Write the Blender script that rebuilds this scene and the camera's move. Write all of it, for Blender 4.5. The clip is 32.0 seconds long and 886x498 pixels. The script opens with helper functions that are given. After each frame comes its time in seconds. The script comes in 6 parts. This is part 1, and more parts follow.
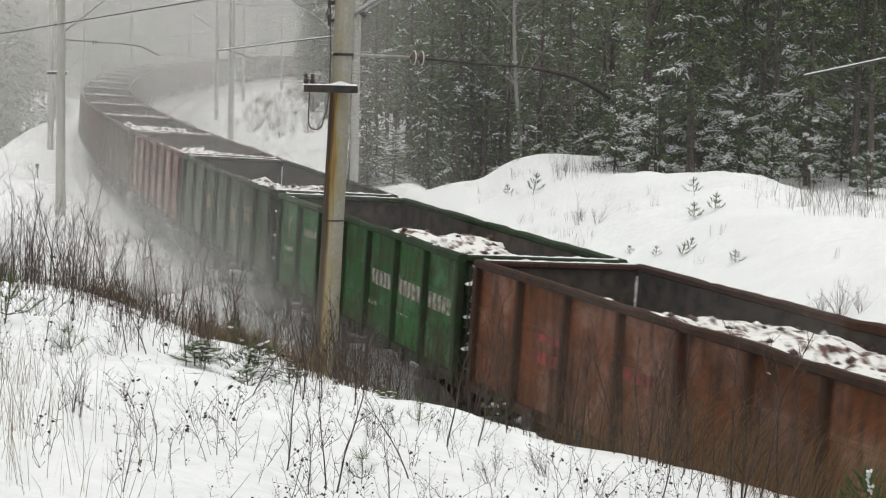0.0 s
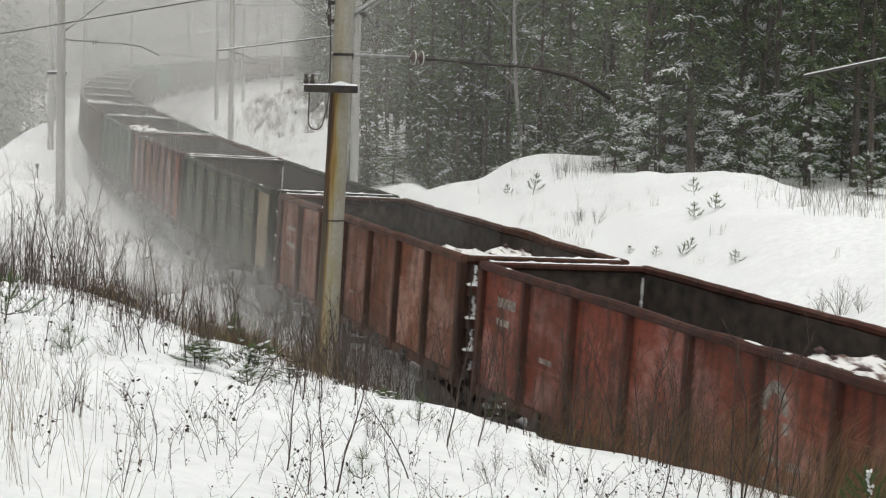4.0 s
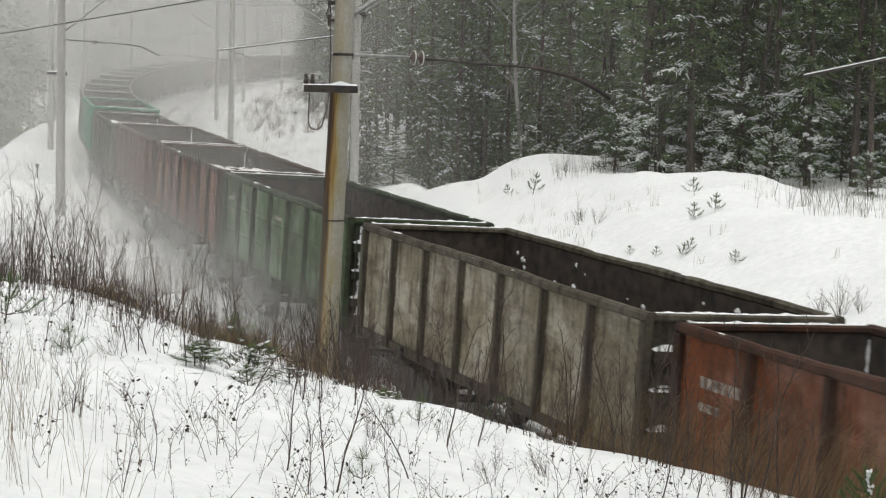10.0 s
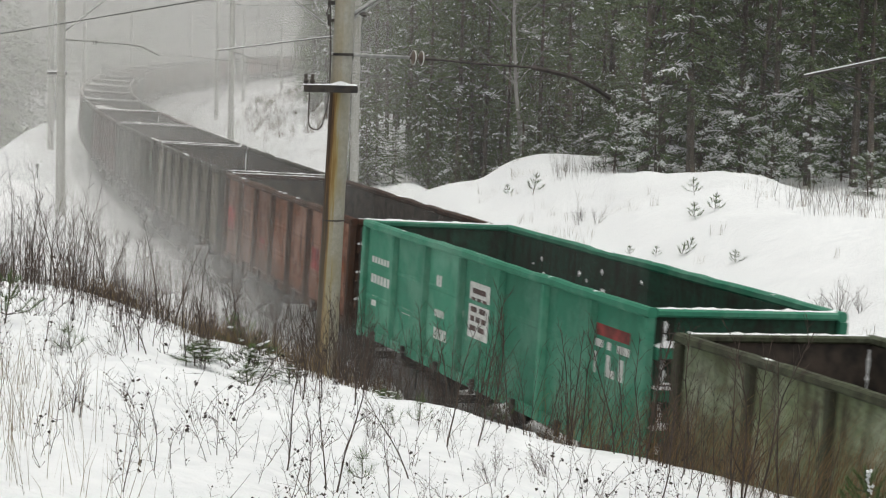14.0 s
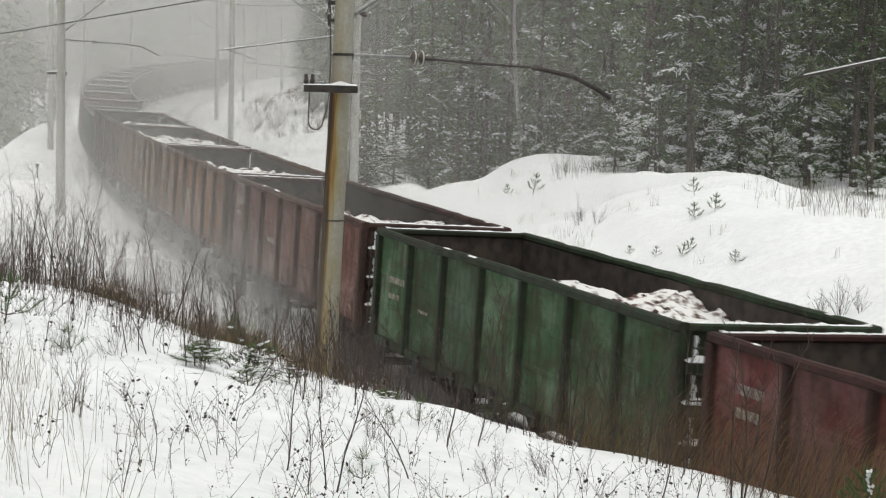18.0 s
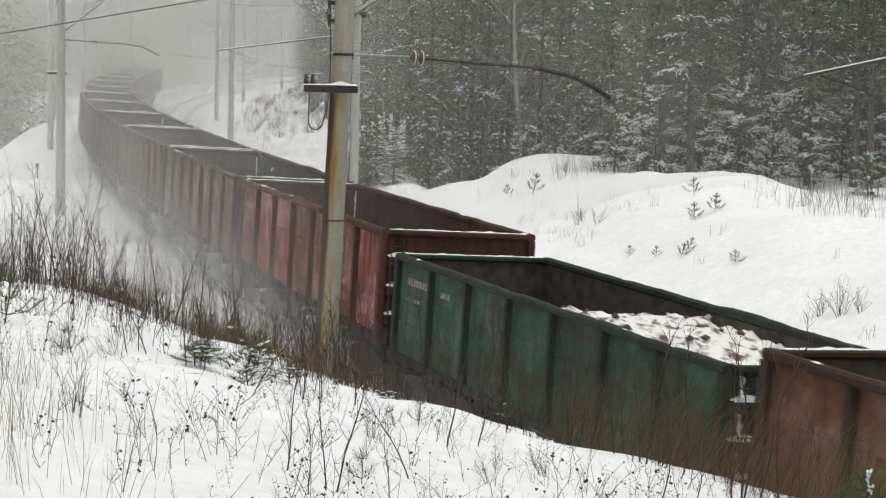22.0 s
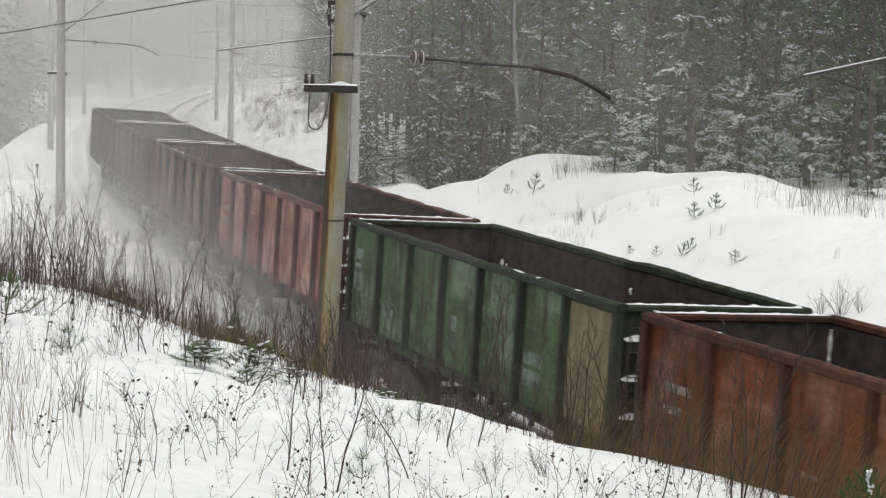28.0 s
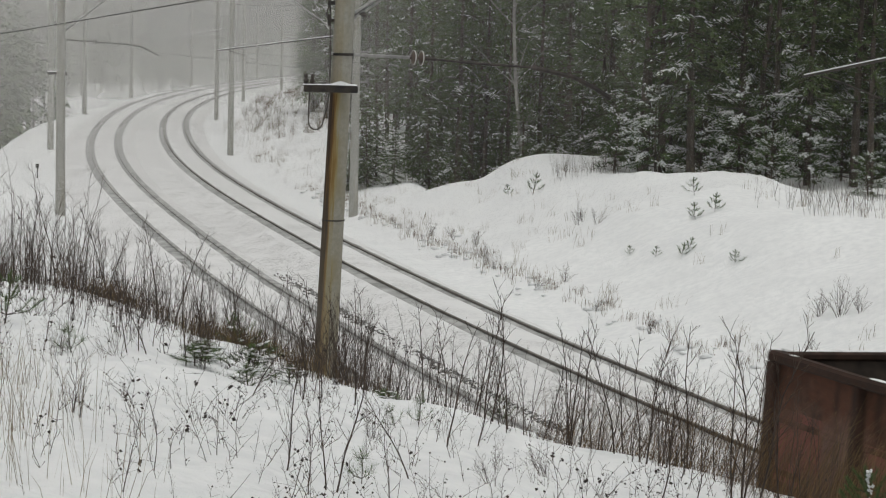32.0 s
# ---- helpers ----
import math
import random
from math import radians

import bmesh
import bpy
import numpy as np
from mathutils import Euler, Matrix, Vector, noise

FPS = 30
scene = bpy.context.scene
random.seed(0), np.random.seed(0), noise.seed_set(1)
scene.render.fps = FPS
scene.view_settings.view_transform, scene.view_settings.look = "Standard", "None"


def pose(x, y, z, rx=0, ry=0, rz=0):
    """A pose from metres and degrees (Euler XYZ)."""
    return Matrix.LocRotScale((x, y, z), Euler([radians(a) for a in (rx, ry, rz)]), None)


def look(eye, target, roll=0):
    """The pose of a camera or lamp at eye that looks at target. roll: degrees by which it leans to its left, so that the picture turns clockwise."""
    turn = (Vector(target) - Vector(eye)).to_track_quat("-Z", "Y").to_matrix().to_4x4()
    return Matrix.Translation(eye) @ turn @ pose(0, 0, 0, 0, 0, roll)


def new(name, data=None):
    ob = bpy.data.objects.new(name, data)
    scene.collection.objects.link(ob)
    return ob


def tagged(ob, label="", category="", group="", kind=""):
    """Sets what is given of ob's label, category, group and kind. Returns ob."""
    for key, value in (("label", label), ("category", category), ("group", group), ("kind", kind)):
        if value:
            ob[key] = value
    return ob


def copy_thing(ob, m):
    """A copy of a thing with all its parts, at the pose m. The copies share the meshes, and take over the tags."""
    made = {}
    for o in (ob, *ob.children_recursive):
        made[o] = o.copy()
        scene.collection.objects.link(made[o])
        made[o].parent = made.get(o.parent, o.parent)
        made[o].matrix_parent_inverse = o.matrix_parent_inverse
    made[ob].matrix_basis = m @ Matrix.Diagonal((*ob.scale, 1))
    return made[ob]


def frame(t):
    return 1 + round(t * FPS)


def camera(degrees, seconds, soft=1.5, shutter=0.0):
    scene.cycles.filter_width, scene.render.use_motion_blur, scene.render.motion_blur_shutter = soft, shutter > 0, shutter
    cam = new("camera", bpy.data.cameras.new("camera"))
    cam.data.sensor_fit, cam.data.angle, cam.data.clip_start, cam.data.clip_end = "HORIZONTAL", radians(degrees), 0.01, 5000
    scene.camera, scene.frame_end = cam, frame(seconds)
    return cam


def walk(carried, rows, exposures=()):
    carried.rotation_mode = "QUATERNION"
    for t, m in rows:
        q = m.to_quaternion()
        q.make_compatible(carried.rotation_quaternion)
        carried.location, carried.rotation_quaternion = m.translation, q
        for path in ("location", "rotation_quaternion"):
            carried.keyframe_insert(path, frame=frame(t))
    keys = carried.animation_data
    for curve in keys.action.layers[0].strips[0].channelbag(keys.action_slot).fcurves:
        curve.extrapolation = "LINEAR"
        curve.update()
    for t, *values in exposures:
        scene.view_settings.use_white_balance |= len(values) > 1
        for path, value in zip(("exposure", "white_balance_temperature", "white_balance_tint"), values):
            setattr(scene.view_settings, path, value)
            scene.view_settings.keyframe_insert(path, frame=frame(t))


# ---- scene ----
# camera on the cutting's bank, standing still
cam = camera(25.19, 32.0, soft=1.1, shutter=0.15)
EYE = Vector((0.0, 0.0, 7.256))
VIEW = look(EYE, EYE + Vector((0, math.cos(0.10594), -math.sin(0.10594))), 1.484)
walk(cam, [(0.0, VIEW), (32.0, VIEW)], exposures=[(0.0, 0.0), (29.5, 0.0), (31.0, -0.18), (32.0, -0.55)])

# overcast winter light
world = bpy.data.worlds.new("overcast_sky")
scene.world = world
world.use_nodes = True
wn = world.node_tree
wn.nodes.clear()
sky = wn.nodes.new("ShaderNodeTexSky")
sky.sky_type, sky.sun_disc = "NISHITA", False
sky.sun_elevation, sky.sun_rotation = radians(78), radians(163)
sky.air_density, sky.dust_density, sky.ozone_density = 1.0, 4.0, 1.0
hue = wn.nodes.new("ShaderNodeHueSaturation")
hue.inputs["Saturation"].default_value = 0.12
bg = wn.nodes.new("ShaderNodeBackground")
bg.inputs["Strength"].default_value = 0.14
wo = wn.nodes.new("ShaderNodeOutputWorld")
wn.links.new(sky.outputs[0], hue.inputs["Color"])
cloud = wn.nodes.new("ShaderNodeMix")
cloud.data_type, cloud.blend_type = "RGBA", "MULTIPLY"
cloud.inputs[0].default_value, cloud.inputs[7].default_value = 1.0, (1.0, 1.0, 0.953, 1)
wn.links.new(hue.outputs[0], cloud.inputs[6])
wn.links.new(cloud.outputs[2], bg.inputs["Color"])
wn.links.new(bg.outputs[0], wo.inputs["Surface"])
sun = new("sun", bpy.data.lights.new("sun", "SUN"))
sun.data.energy, sun.data.angle, sun.data.color = 0.62, radians(60), (1.0, 0.99, 0.93)
sun.matrix_world = look((0, 0, 0), (-0.05, 0.16, -0.985))
scene.cycles.transparent_max_bounces = 96

# ---- the line of the railway: arc length s (towards the camera), offset to the left of travel ----
KNOTS = ((-1000, 0.00126), (-230, 0.00126), (-190, 0.00145), (-150, 0.00161), (-110, 0.00116), (-70, 0.00205), (-35, 0.00100),
         (0, 0.00317), (40, 0.00169), (900, 0.0013))
CANT = 0.0426
SPACING = 4.805
GRADE = -0.00033
S = np.arange(-1000.0, 901.0, 1.0)
KAPPA = np.interp(S, [k[0] for k in KNOTS], [k[1] for k in KNOTS])
THETA = np.concatenate([[0], np.cumsum((KAPPA[1:] + KAPPA[:-1]) / 2)])
THETA += -1.23794 - THETA[1000]
TX = np.concatenate([[0], np.cumsum((np.cos(THETA[1:]) + np.cos(THETA[:-1])) / 2)])
TY = np.concatenate([[0], np.cumsum((np.sin(THETA[1:]) + np.sin(THETA[:-1])) / 2)])
TX += 0.2297 - TX[1000]
TY += 38.7285 - TY[1000]


def on_track(s, off=0.0, z=0.0):
    """World place at arc length s, off metres to the left of travel, z above the rails."""
    x, y, th = np.interp(s, S, TX), np.interp(s, S, TY), np.interp(s, S, THETA)
    zz = z + GRADE * min(s, 40.0)
    return Vector((x - math.sin(th) * off, y + math.cos(th) * off, zz))


def track_coords(x, y):
    """Arc length and offset of world places (arrays)."""
    x, y = np.asarray(x, float).ravel(), np.asarray(y, float).ravel()
    cs, cx, cy, ct = S[::5], TX[::5], TY[::5], THETA[::5]
    idx = np.empty(len(x), int)
    for a in range(0, len(x), 20000):
        b = slice(a, a + 20000)
        idx[b] = np.argmin((x[b, None] - cx[None]) ** 2 + (y[b, None] - cy[None]) ** 2, 1)
    dx, dy = x - cx[idx], y - cy[idx]
    along = dx * np.cos(ct[idx]) + dy * np.sin(ct[idx])
    s = cs[idx] + along
    th = np.interp(s, S, THETA)
    off = -(x - np.interp(s, S, TX)) * np.sin(th) + (y - np.interp(s, S, TY)) * np.cos(th)
    return s, off


# crest of the near bank: tangent of the azimuth, distance ahead, height
CREST = ((-3.0, 24, 5.2), (-0.6, 27, 4.3), (-0.2535, 27, 4.0), (-0.2247, 27, 3.85), (-0.185, 26.7, 3.73), (-0.165, 26.5, 3.60), (-0.1296, 26, 3.32),
         (-0.0891, 25.5, 3.12), (-0.0572, 25, 2.92), (-0.0224, 23.5, 2.94), (0.0154, 21.5, 3.15), (0.0400, 20.0, 3.26), (0.0651, 18.5, 3.42),
         (0.1001, 17, 3.62), (0.1352, 15.5, 3.77), (0.1600, 14.7, 3.825), (0.1908, 13.8, 3.96), (0.2313, 12.5, 4.16), (0.5, 8.5, 4.85), (3.0, 3.0, 5.5))
CU, CD, CZ = (np.array([c[i] for c in CREST]) for i in range(3))


def wave(x, y, size, seed=0.0):
    """Cheap smooth bumps, about -1 to 1."""
    a, b = x / size, y / size
    return (np.sin(a * 2.1 + seed + 1.3 * np.sin(b * 1.3 + seed)) + np.sin(b * 2.4 - seed * 1.7 + 1.1 * np.sin(a * 1.7))
            + np.sin((a + b) * 1.6 + seed * 0.6)) / 3


def smooth(a, b, v):
    t = np.clip((v - a) / (b - a), 0, 1)
    return t * t * (3 - 2 * t)


def ground_z(x, y):
    x, y = np.asarray(x, float).ravel(), np.asarray(y, float).ravel()
    s, off = track_coords(x, y)
    # formation, then the far bank with its hummocks
    hm = 1.0 + 0.95 * smooth(-58, -44, s)
    z = np.full_like(x, -0.5)
    right = -0.5 + 0.2 * smooth(8.2, 9.0, off) + (hm + 0.3) * smooth(9.0, 17.0, off)
    right += 0.45 * smooth(9.3, 11, off) * wave(x, y, 2.6, 1.0) * 0.4
    right += smooth(10, 14, off) * (0.53 * np.exp(-((x - 4.1) / 2.9) ** 2 - ((y - 85) / 6.0) ** 2)
                                    + 0.32 * np.exp(-np.abs((x - 7.0) / 1.5) ** 2.6 - ((y - 73) / 3.4) ** 2)
                                    + 0.65 * np.exp(-((x - 10.6) / 2.2) ** 2 - ((y - 72) / 5.0) ** 2)
                                    - 0.45 * np.exp(-((x - 1.6) / 0.9) ** 2 - ((y - 84) / 7.0) ** 2)
                                    + 0.35 * np.exp(-((x - 14) / 5.0) ** 2 - ((y - 58) / 6.0) ** 2)
                                    + 0.16 * wave(x, y, 2.9, 2.0) + 0.09 * wave(x, y, 0.9, 5.0))
    right -= 1.5 * np.exp(-((x - 2.0) / 3.0) ** 4) * smooth(86.5, 92.0, y) * (1 - smooth(115, 140, y))
    right -= 0.7 * smooth(22, 40, off)
    z = np.where(off > 8.2, right, z)
    # outer side: shoulder, then the embankment falls away far off
    left = -0.5 + 0.35 * smooth(3.0, 3.6, -off) + 0.1 * wave(x, y, 2.3, 4.0) * smooth(3.6, 5, -off)
    rim = np.interp(s, [-150, -140, -120, -70], [3.6, 3.9, 5.2, 6.0])
    left -= 4.5 * smooth(0, 5.0, -off - rim) * (1 - smooth(-72, -50, s))
    z = np.where(off < -3.0, left, z)
    # near bank
    ay = np.where(y > 0.5, y, 0.5)
    u = np.clip(x / ay, -3, 3)
    dc, zc = np.interp(u, CU, CD), np.interp(u, CU, CZ)
    t = np.clip(y, 0, None) / dc
    inner = 5.65 + (zc - 5.65) * np.clip(t, 0, 1) ** 1.45 + (0.09 * wave(x, y, 1.1, 3.0) + 0.04 * wave(x, y, 0.36, 1.0)) * smooth(0, 0.3, t) * (1 - smooth(0.8, 1.0, t))
    outer = zc - 0.16 * (y - dc) - 0.42 * np.clip(y - dc - 1.2, 0, None)
    bank = np.where(t < 1, inner, outer)
    bank += (0.04 * wave(x, y, 0.75, 2.0) + 0.07 * wave(x, y, 1.7, 6.0)) * smooth(0.6, 0.92, t) * (1 - smooth(1.04, 1.15, t))
    bank = np.minimum(bank, -0.3 + 2.2 * np.clip(-off - 3.3, 0, None))
    bank = np.where(off < -3.3, bank, -5)
    bank = np.where(off < 0, bank, -5)
    return np.maximum(z, bank)


def gz(x, y):
    return float(ground_z([x], [y])[0])


# ---- materials ----
def material(name):
    m = bpy.data.materials.new(name)
    m.use_nodes = True
    nt = m.node_tree
    return m, nt, nt.nodes["Principled BSDF"]


def node(nt, kind, **sets):
    n = nt.nodes.new(kind)
    for k, v in sets.items():
        n.inputs[k.replace("_", " ")].default_value = v
    return n


def ramp(nt, fac, stops):
    r = nt.nodes.new("ShaderNodeValToRGB")
    els = r.color_ramp.elements
    while len(els) < len(stops):
        els.new(0.5)
    for e, (p, c) in zip(els, stops):
        e.position, e.color = p, (*c, 1) if len(c) == 3 else c
    nt.links.new(fac, r.inputs[0])
    return r.outputs[0]


def grey(v):
    return (v, v, v)


def coords(nt, scale=(1, 1, 1), kind="Object", centre=(0, 0, 0)):
    tc = nt.nodes.new("ShaderNodeTexCoord")
    mp = nt.nodes.new("ShaderNodeMapping")
    mp.inputs["Scale"].default_value = scale
    mp.inputs["Location"].default_value = [-c * k for c, k in zip(centre, scale)]
    nt.links.new(tc.outputs[kind], mp.inputs[0])
    return mp.outputs[0]


def noise_tex(nt, vec, scale, detail=4.0, rough=0.55):
    n = node(nt, "ShaderNodeTexNoise", Scale=scale, Detail=detail, Roughness=rough)
    nt.links.new(vec, n.inputs["Vector"])
    return n.outputs["Fac"]


def mixed(nt, fac, a, b):
    m = nt.nodes.new("ShaderNodeMix")
    m.data_type = "RGBA"
    for sock, v in ((m.inputs[0], fac), (m.inputs[6], a), (m.inputs[7], b)):
        if isinstance(v, (int, float)):
            sock.default_value = v
        elif isinstance(v, tuple):
            sock.default_value = (*v, 1)
        else:
            nt.links.new(v, sock)
    return m.outputs[2]


def bumped(nt, bs, height, strength, distance):
    b = node(nt, "ShaderNodeBump", Strength=strength, Distance=distance)
    nt.links.new(height, b.inputs["Height"])
    nt.links.new(b.outputs[0], bs.inputs["Normal"])


def two_tone(name, a, b, scale, rough=0.8, bump=0.0, dist=0.01, stretch=(1, 1, 1), lo=0.35, hi=0.65, metal=0.0):
    m, nt, bs = material(name)
    v = coords(nt, stretch)
    f = noise_tex(nt, v, scale)
    nt.links.new(ramp(nt, f, ((lo, a), (hi, b))), bs.inputs["Base Color"])
    bs.inputs["Roughness"].default_value, bs.inputs["Metallic"].default_value = rough, metal
    if bump:
        bumped(nt, bs, noise_tex(nt, v, scale * 4, 6), bump, dist)
    return m


def snow_material():
    m, nt, bs = material("fresh_snow")
    v = coords(nt)
    big, fine = noise_tex(nt, v, 0.7, 5), noise_tex(nt, v, 14, 6)
    mid = noise_tex(nt, v, 4.5, 5)
    # greyer noise patches put the shade of small dips into the colour
    soft = mixed(nt, ramp(nt, mid, ((0.35, grey(0.5)), (0.6, grey(0.0)))), (0.94, 0.95, 0.96), (0.755, 0.775, 0.795))
    nt.links.new(mixed(nt, ramp(nt, big, ((0.3, grey(0.5)), (0.65, grey(0.0)))), soft, (0.81, 0.82, 0.835)), bs.inputs["Base Color"])
    bs.inputs["Roughness"].default_value = 0.9
    bs.inputs["Specular IOR Level"].default_value = 0.15
    bumped(nt, bs, fine, 0.8, 0.05)
    return m


def track_snow_material():
    # snow blown thin over grey stones between the sleepers
    m, nt, bs = material("trampled_track_snow")
    v = coords(nt)
    patch, grain = noise_tex(nt, v, 0.5, 4), noise_tex(nt, v, 9, 6, 0.7)
    thin = ramp(nt, patch, ((0.42, grey(0.0)), (0.75, grey(0.55))))
    stones = ramp(nt, grain, ((0.42, grey(0.25)), (0.58, grey(0.78))))
    nt.links.new(mixed(nt, thin, (0.82, 0.82, 0.83), stones), bs.inputs["Base Color"])
    bs.inputs["Roughness"].default_value = 0.9
    bumped(nt, bs, grain, 0.4, 0.03)
    return m


def stony_snow_material():
    # broken stone that pokes through thin snow in patches
    m, nt, bs = material("stony_thin_snow")
    v = coords(nt)
    patch, grain = noise_tex(nt, v, 0.8, 6, 0.7), noise_tex(nt, v, 8, 5, 0.8)
    thin = ramp(nt, patch, ((0.40, grey(0.05)), (0.62, grey(0.75))))
    stones = ramp(nt, grain, ((0.42, grey(0.30)), (0.52, grey(0.80))))
    nt.links.new(mixed(nt, thin, (0.82, 0.82, 0.83), stones), bs.inputs["Base Color"])
    bs.inputs["Roughness"].default_value = 0.9
    bumped(nt, bs, grain, 0.6, 0.04)
    return m


def paint_material(name, dirt=0.55, fade=0.9, darken=0.0, rust=1.0):
    # old wagon paint in the object's own colour: faded patches, rust runs, grime, panels of differing age
    m, nt, bs = material(name)
    info = nt.nodes.new("ShaderNodeObjectInfo")
    tc = nt.nodes.new("ShaderNodeTexCoord")
    add = nt.nodes.new("ShaderNodeVectorMath")
    add.operation = "MULTIPLY_ADD"
    nt.links.new(info.outputs["Color"], add.inputs[0])
    add.inputs[1].default_value = (137, 153, 171)
    nt.links.new(tc.outputs["Object"], add.inputs[2])
    runs = nt.nodes.new("ShaderNodeMapping")
    runs.inputs["Scale"].default_value = (1.0, 1.0, 0.16)
    nt.links.new(add.outputs[0], runs.inputs[0])
    patches = noise_tex(nt, add.outputs[0], 0.8, 7, 0.62)
    long_ = nt.nodes.new("ShaderNodeMapping")
    long_.inputs["Scale"].default_value = (0.55, 1.0, 1.5)
    nt.links.new(add.outputs[0], long_.inputs[0])
    blotch = noise_tex(nt, long_.outputs[0], 1.7, 8, 0.7)
    streaks = noise_tex(nt, runs.outputs[0], 5.0, 7, 0.7)
    grain = noise_tex(nt, add.outputs[0], 13, 8, 0.75)
    age = node(nt, "ShaderNodeMapRange", To_Min=0.72, To_Max=1.18)
    nt.links.new(info.outputs["Random"], age.inputs["Value"])
    own = node(nt, "ShaderNodeHueSaturation", Saturation=1.0)
    nt.links.new(info.outputs["Color"], own.inputs["Color"])
    nt.links.new(age.outputs[0], own.inputs["Value"])
    pale = node(nt, "ShaderNodeHueSaturation", Saturation=0.62, Value=1.85)
    nt.links.new(own.outputs[0], pale.inputs["Color"])
    worn = nt.nodes.new("ShaderNodeMath")
    worn.operation = "MULTIPLY"
    nt.links.new(ramp(nt, patches, ((0.47, grey(0.0)), (0.60, grey(fade)))), worn.inputs[0])
    nt.links.new(info.outputs["Alpha"], worn.inputs[1])
    c = mixed(nt, worn.outputs[0], own.outputs[0], pale.outputs[0])
    c = mixed(nt, ramp(nt, blotch, ((0.47, grey(0.0)), (0.68, grey(0.62 * rust)))), c, (0.050, 0.025, 0.015))
    c = mixed(nt, ramp(nt, streaks, ((0.48, grey(0.0)), (0.64, grey(0.8 * rust)))), c, (0.032, 0.020, 0.014))
    c = mixed(nt, ramp(nt, grain, ((0.48, grey(0.0)), (0.68, grey(dirt)))), c, (0.034, 0.028, 0.024))
    # an even near-black mix; on the ribs it puts shade into the paint
    if darken:
        c = mixed(nt, darken, c, (0.020, 0.017, 0.015))
    nt.links.new(c, bs.inputs["Base Color"])
    bs.inputs["Roughness"].default_value = 0.75
    bs.inputs["Specular IOR Level"].default_value = 0.2
    bumped(nt, bs, blotch, 0.3, 0.02)
    return m


def bark_concrete(name):
    # mast concrete: pale grey with long rusty stains down one side
    m, nt, bs = material(name)
    v = coords(nt, (1, 1, 0.12))
    st, gr = noise_tex(nt, v, 5, 5), noise_tex(nt, coords(nt), 18, 6)
    base = ramp(nt, gr, ((0.3, (0.32, 0.32, 0.295)), (0.7, (0.43, 0.42, 0.39))))
    nt.links.new(mixed(nt, ramp(nt, st, ((0.52, grey(0)), (0.75, grey(0.6)))), base, (0.20, 0.17, 0.10)), bs.inputs["Base Color"])
    bs.inputs["Roughness"].default_value = 0.85
    bumped(nt, bs, gr, 0.3, 0.01)
    return m


def rusty_concrete(arm):
    # old mast concrete; a rusty run spreads down one flank from the cross-arm, arm metres up, and thins out below
    m, nt, bs = material("rust_stained_concrete")
    tc = nt.nodes.new("ShaderNodeTexCoord")
    sep = nt.nodes.new("ShaderNodeSeparateXYZ")
    nt.links.new(tc.outputs["Object"], sep.inputs[0])
    drips, gr = noise_tex(nt, coords(nt, (1, 1, 0.05)), 13, 4, 0.6), noise_tex(nt, coords(nt), 18, 6)
    clouds = noise_tex(nt, coords(nt, (1, 1, 0.4)), 2.5, 5)
    base = ramp(nt, gr, ((0.3, (0.29, 0.29, 0.26)), (0.7, (0.40, 0.39, 0.35))))
    base = mixed(nt, ramp(nt, clouds, ((0.40, grey(0.1)), (0.68, grey(0.85)))), base, (0.26, 0.22, 0.125))
    side = nt.nodes.new("ShaderNodeMath")
    side.operation = "MULTIPLY_ADD"
    nt.links.new(sep.outputs[0], side.inputs[0])
    side.inputs[1].default_value = -2.6
    nt.links.new(drips, side.inputs[2])
    reach = node(nt, "ShaderNodeMapRange", From_Min=arm - 4.2, From_Max=arm + 1.0)
    nt.links.new(sep.outputs[2], reach.inputs["Value"])
    run = ramp(nt, reach.outputs[0], ((0.0, grey(0.7)), (0.35, grey(0.85)), (0.55, grey(1)), (0.80, grey(1)), (0.83, grey(0.3)), (1.0, grey(0.2))))
    wet = nt.nodes.new("ShaderNodeMath")
    wet.operation = "MULTIPLY"
    nt.links.new(ramp(nt, side.outputs[0], ((0.40, grey(0)), (0.52, grey(0.85)), (0.62, grey(1)))), wet.inputs[0])
    nt.links.new(run, wet.inputs[1])
    rust = ramp(nt, side.outputs[0], ((0.44, (0.31, 0.26, 0.115)), (0.60, (0.24, 0.155, 0.050)), (0.74, (0.13, 0.07, 0.024)), (0.84, (0.04, 0.023, 0.012))))
    nt.links.new(mixed(nt, wet.outputs[0], base, rust), bs.inputs["Base Color"])
    bs.inputs["Roughness"].default_value = 0.85
    bumped(nt, bs, gr, 0.3, 0.01)
    return m


def needles_material(name, dark, light):
    m, nt, bs = material(name)
    geo = nt.nodes.new("ShaderNodeNewGeometry")
    nt.links.new(ramp(nt, geo.outputs["Random Per Island"], ((0.0, dark), (1.0, light))), bs.inputs["Base Color"])
    bs.inputs["Roughness"].default_value = 0.8
    bs.inputs["Specular IOR Level"].default_value = 0.2
    return m


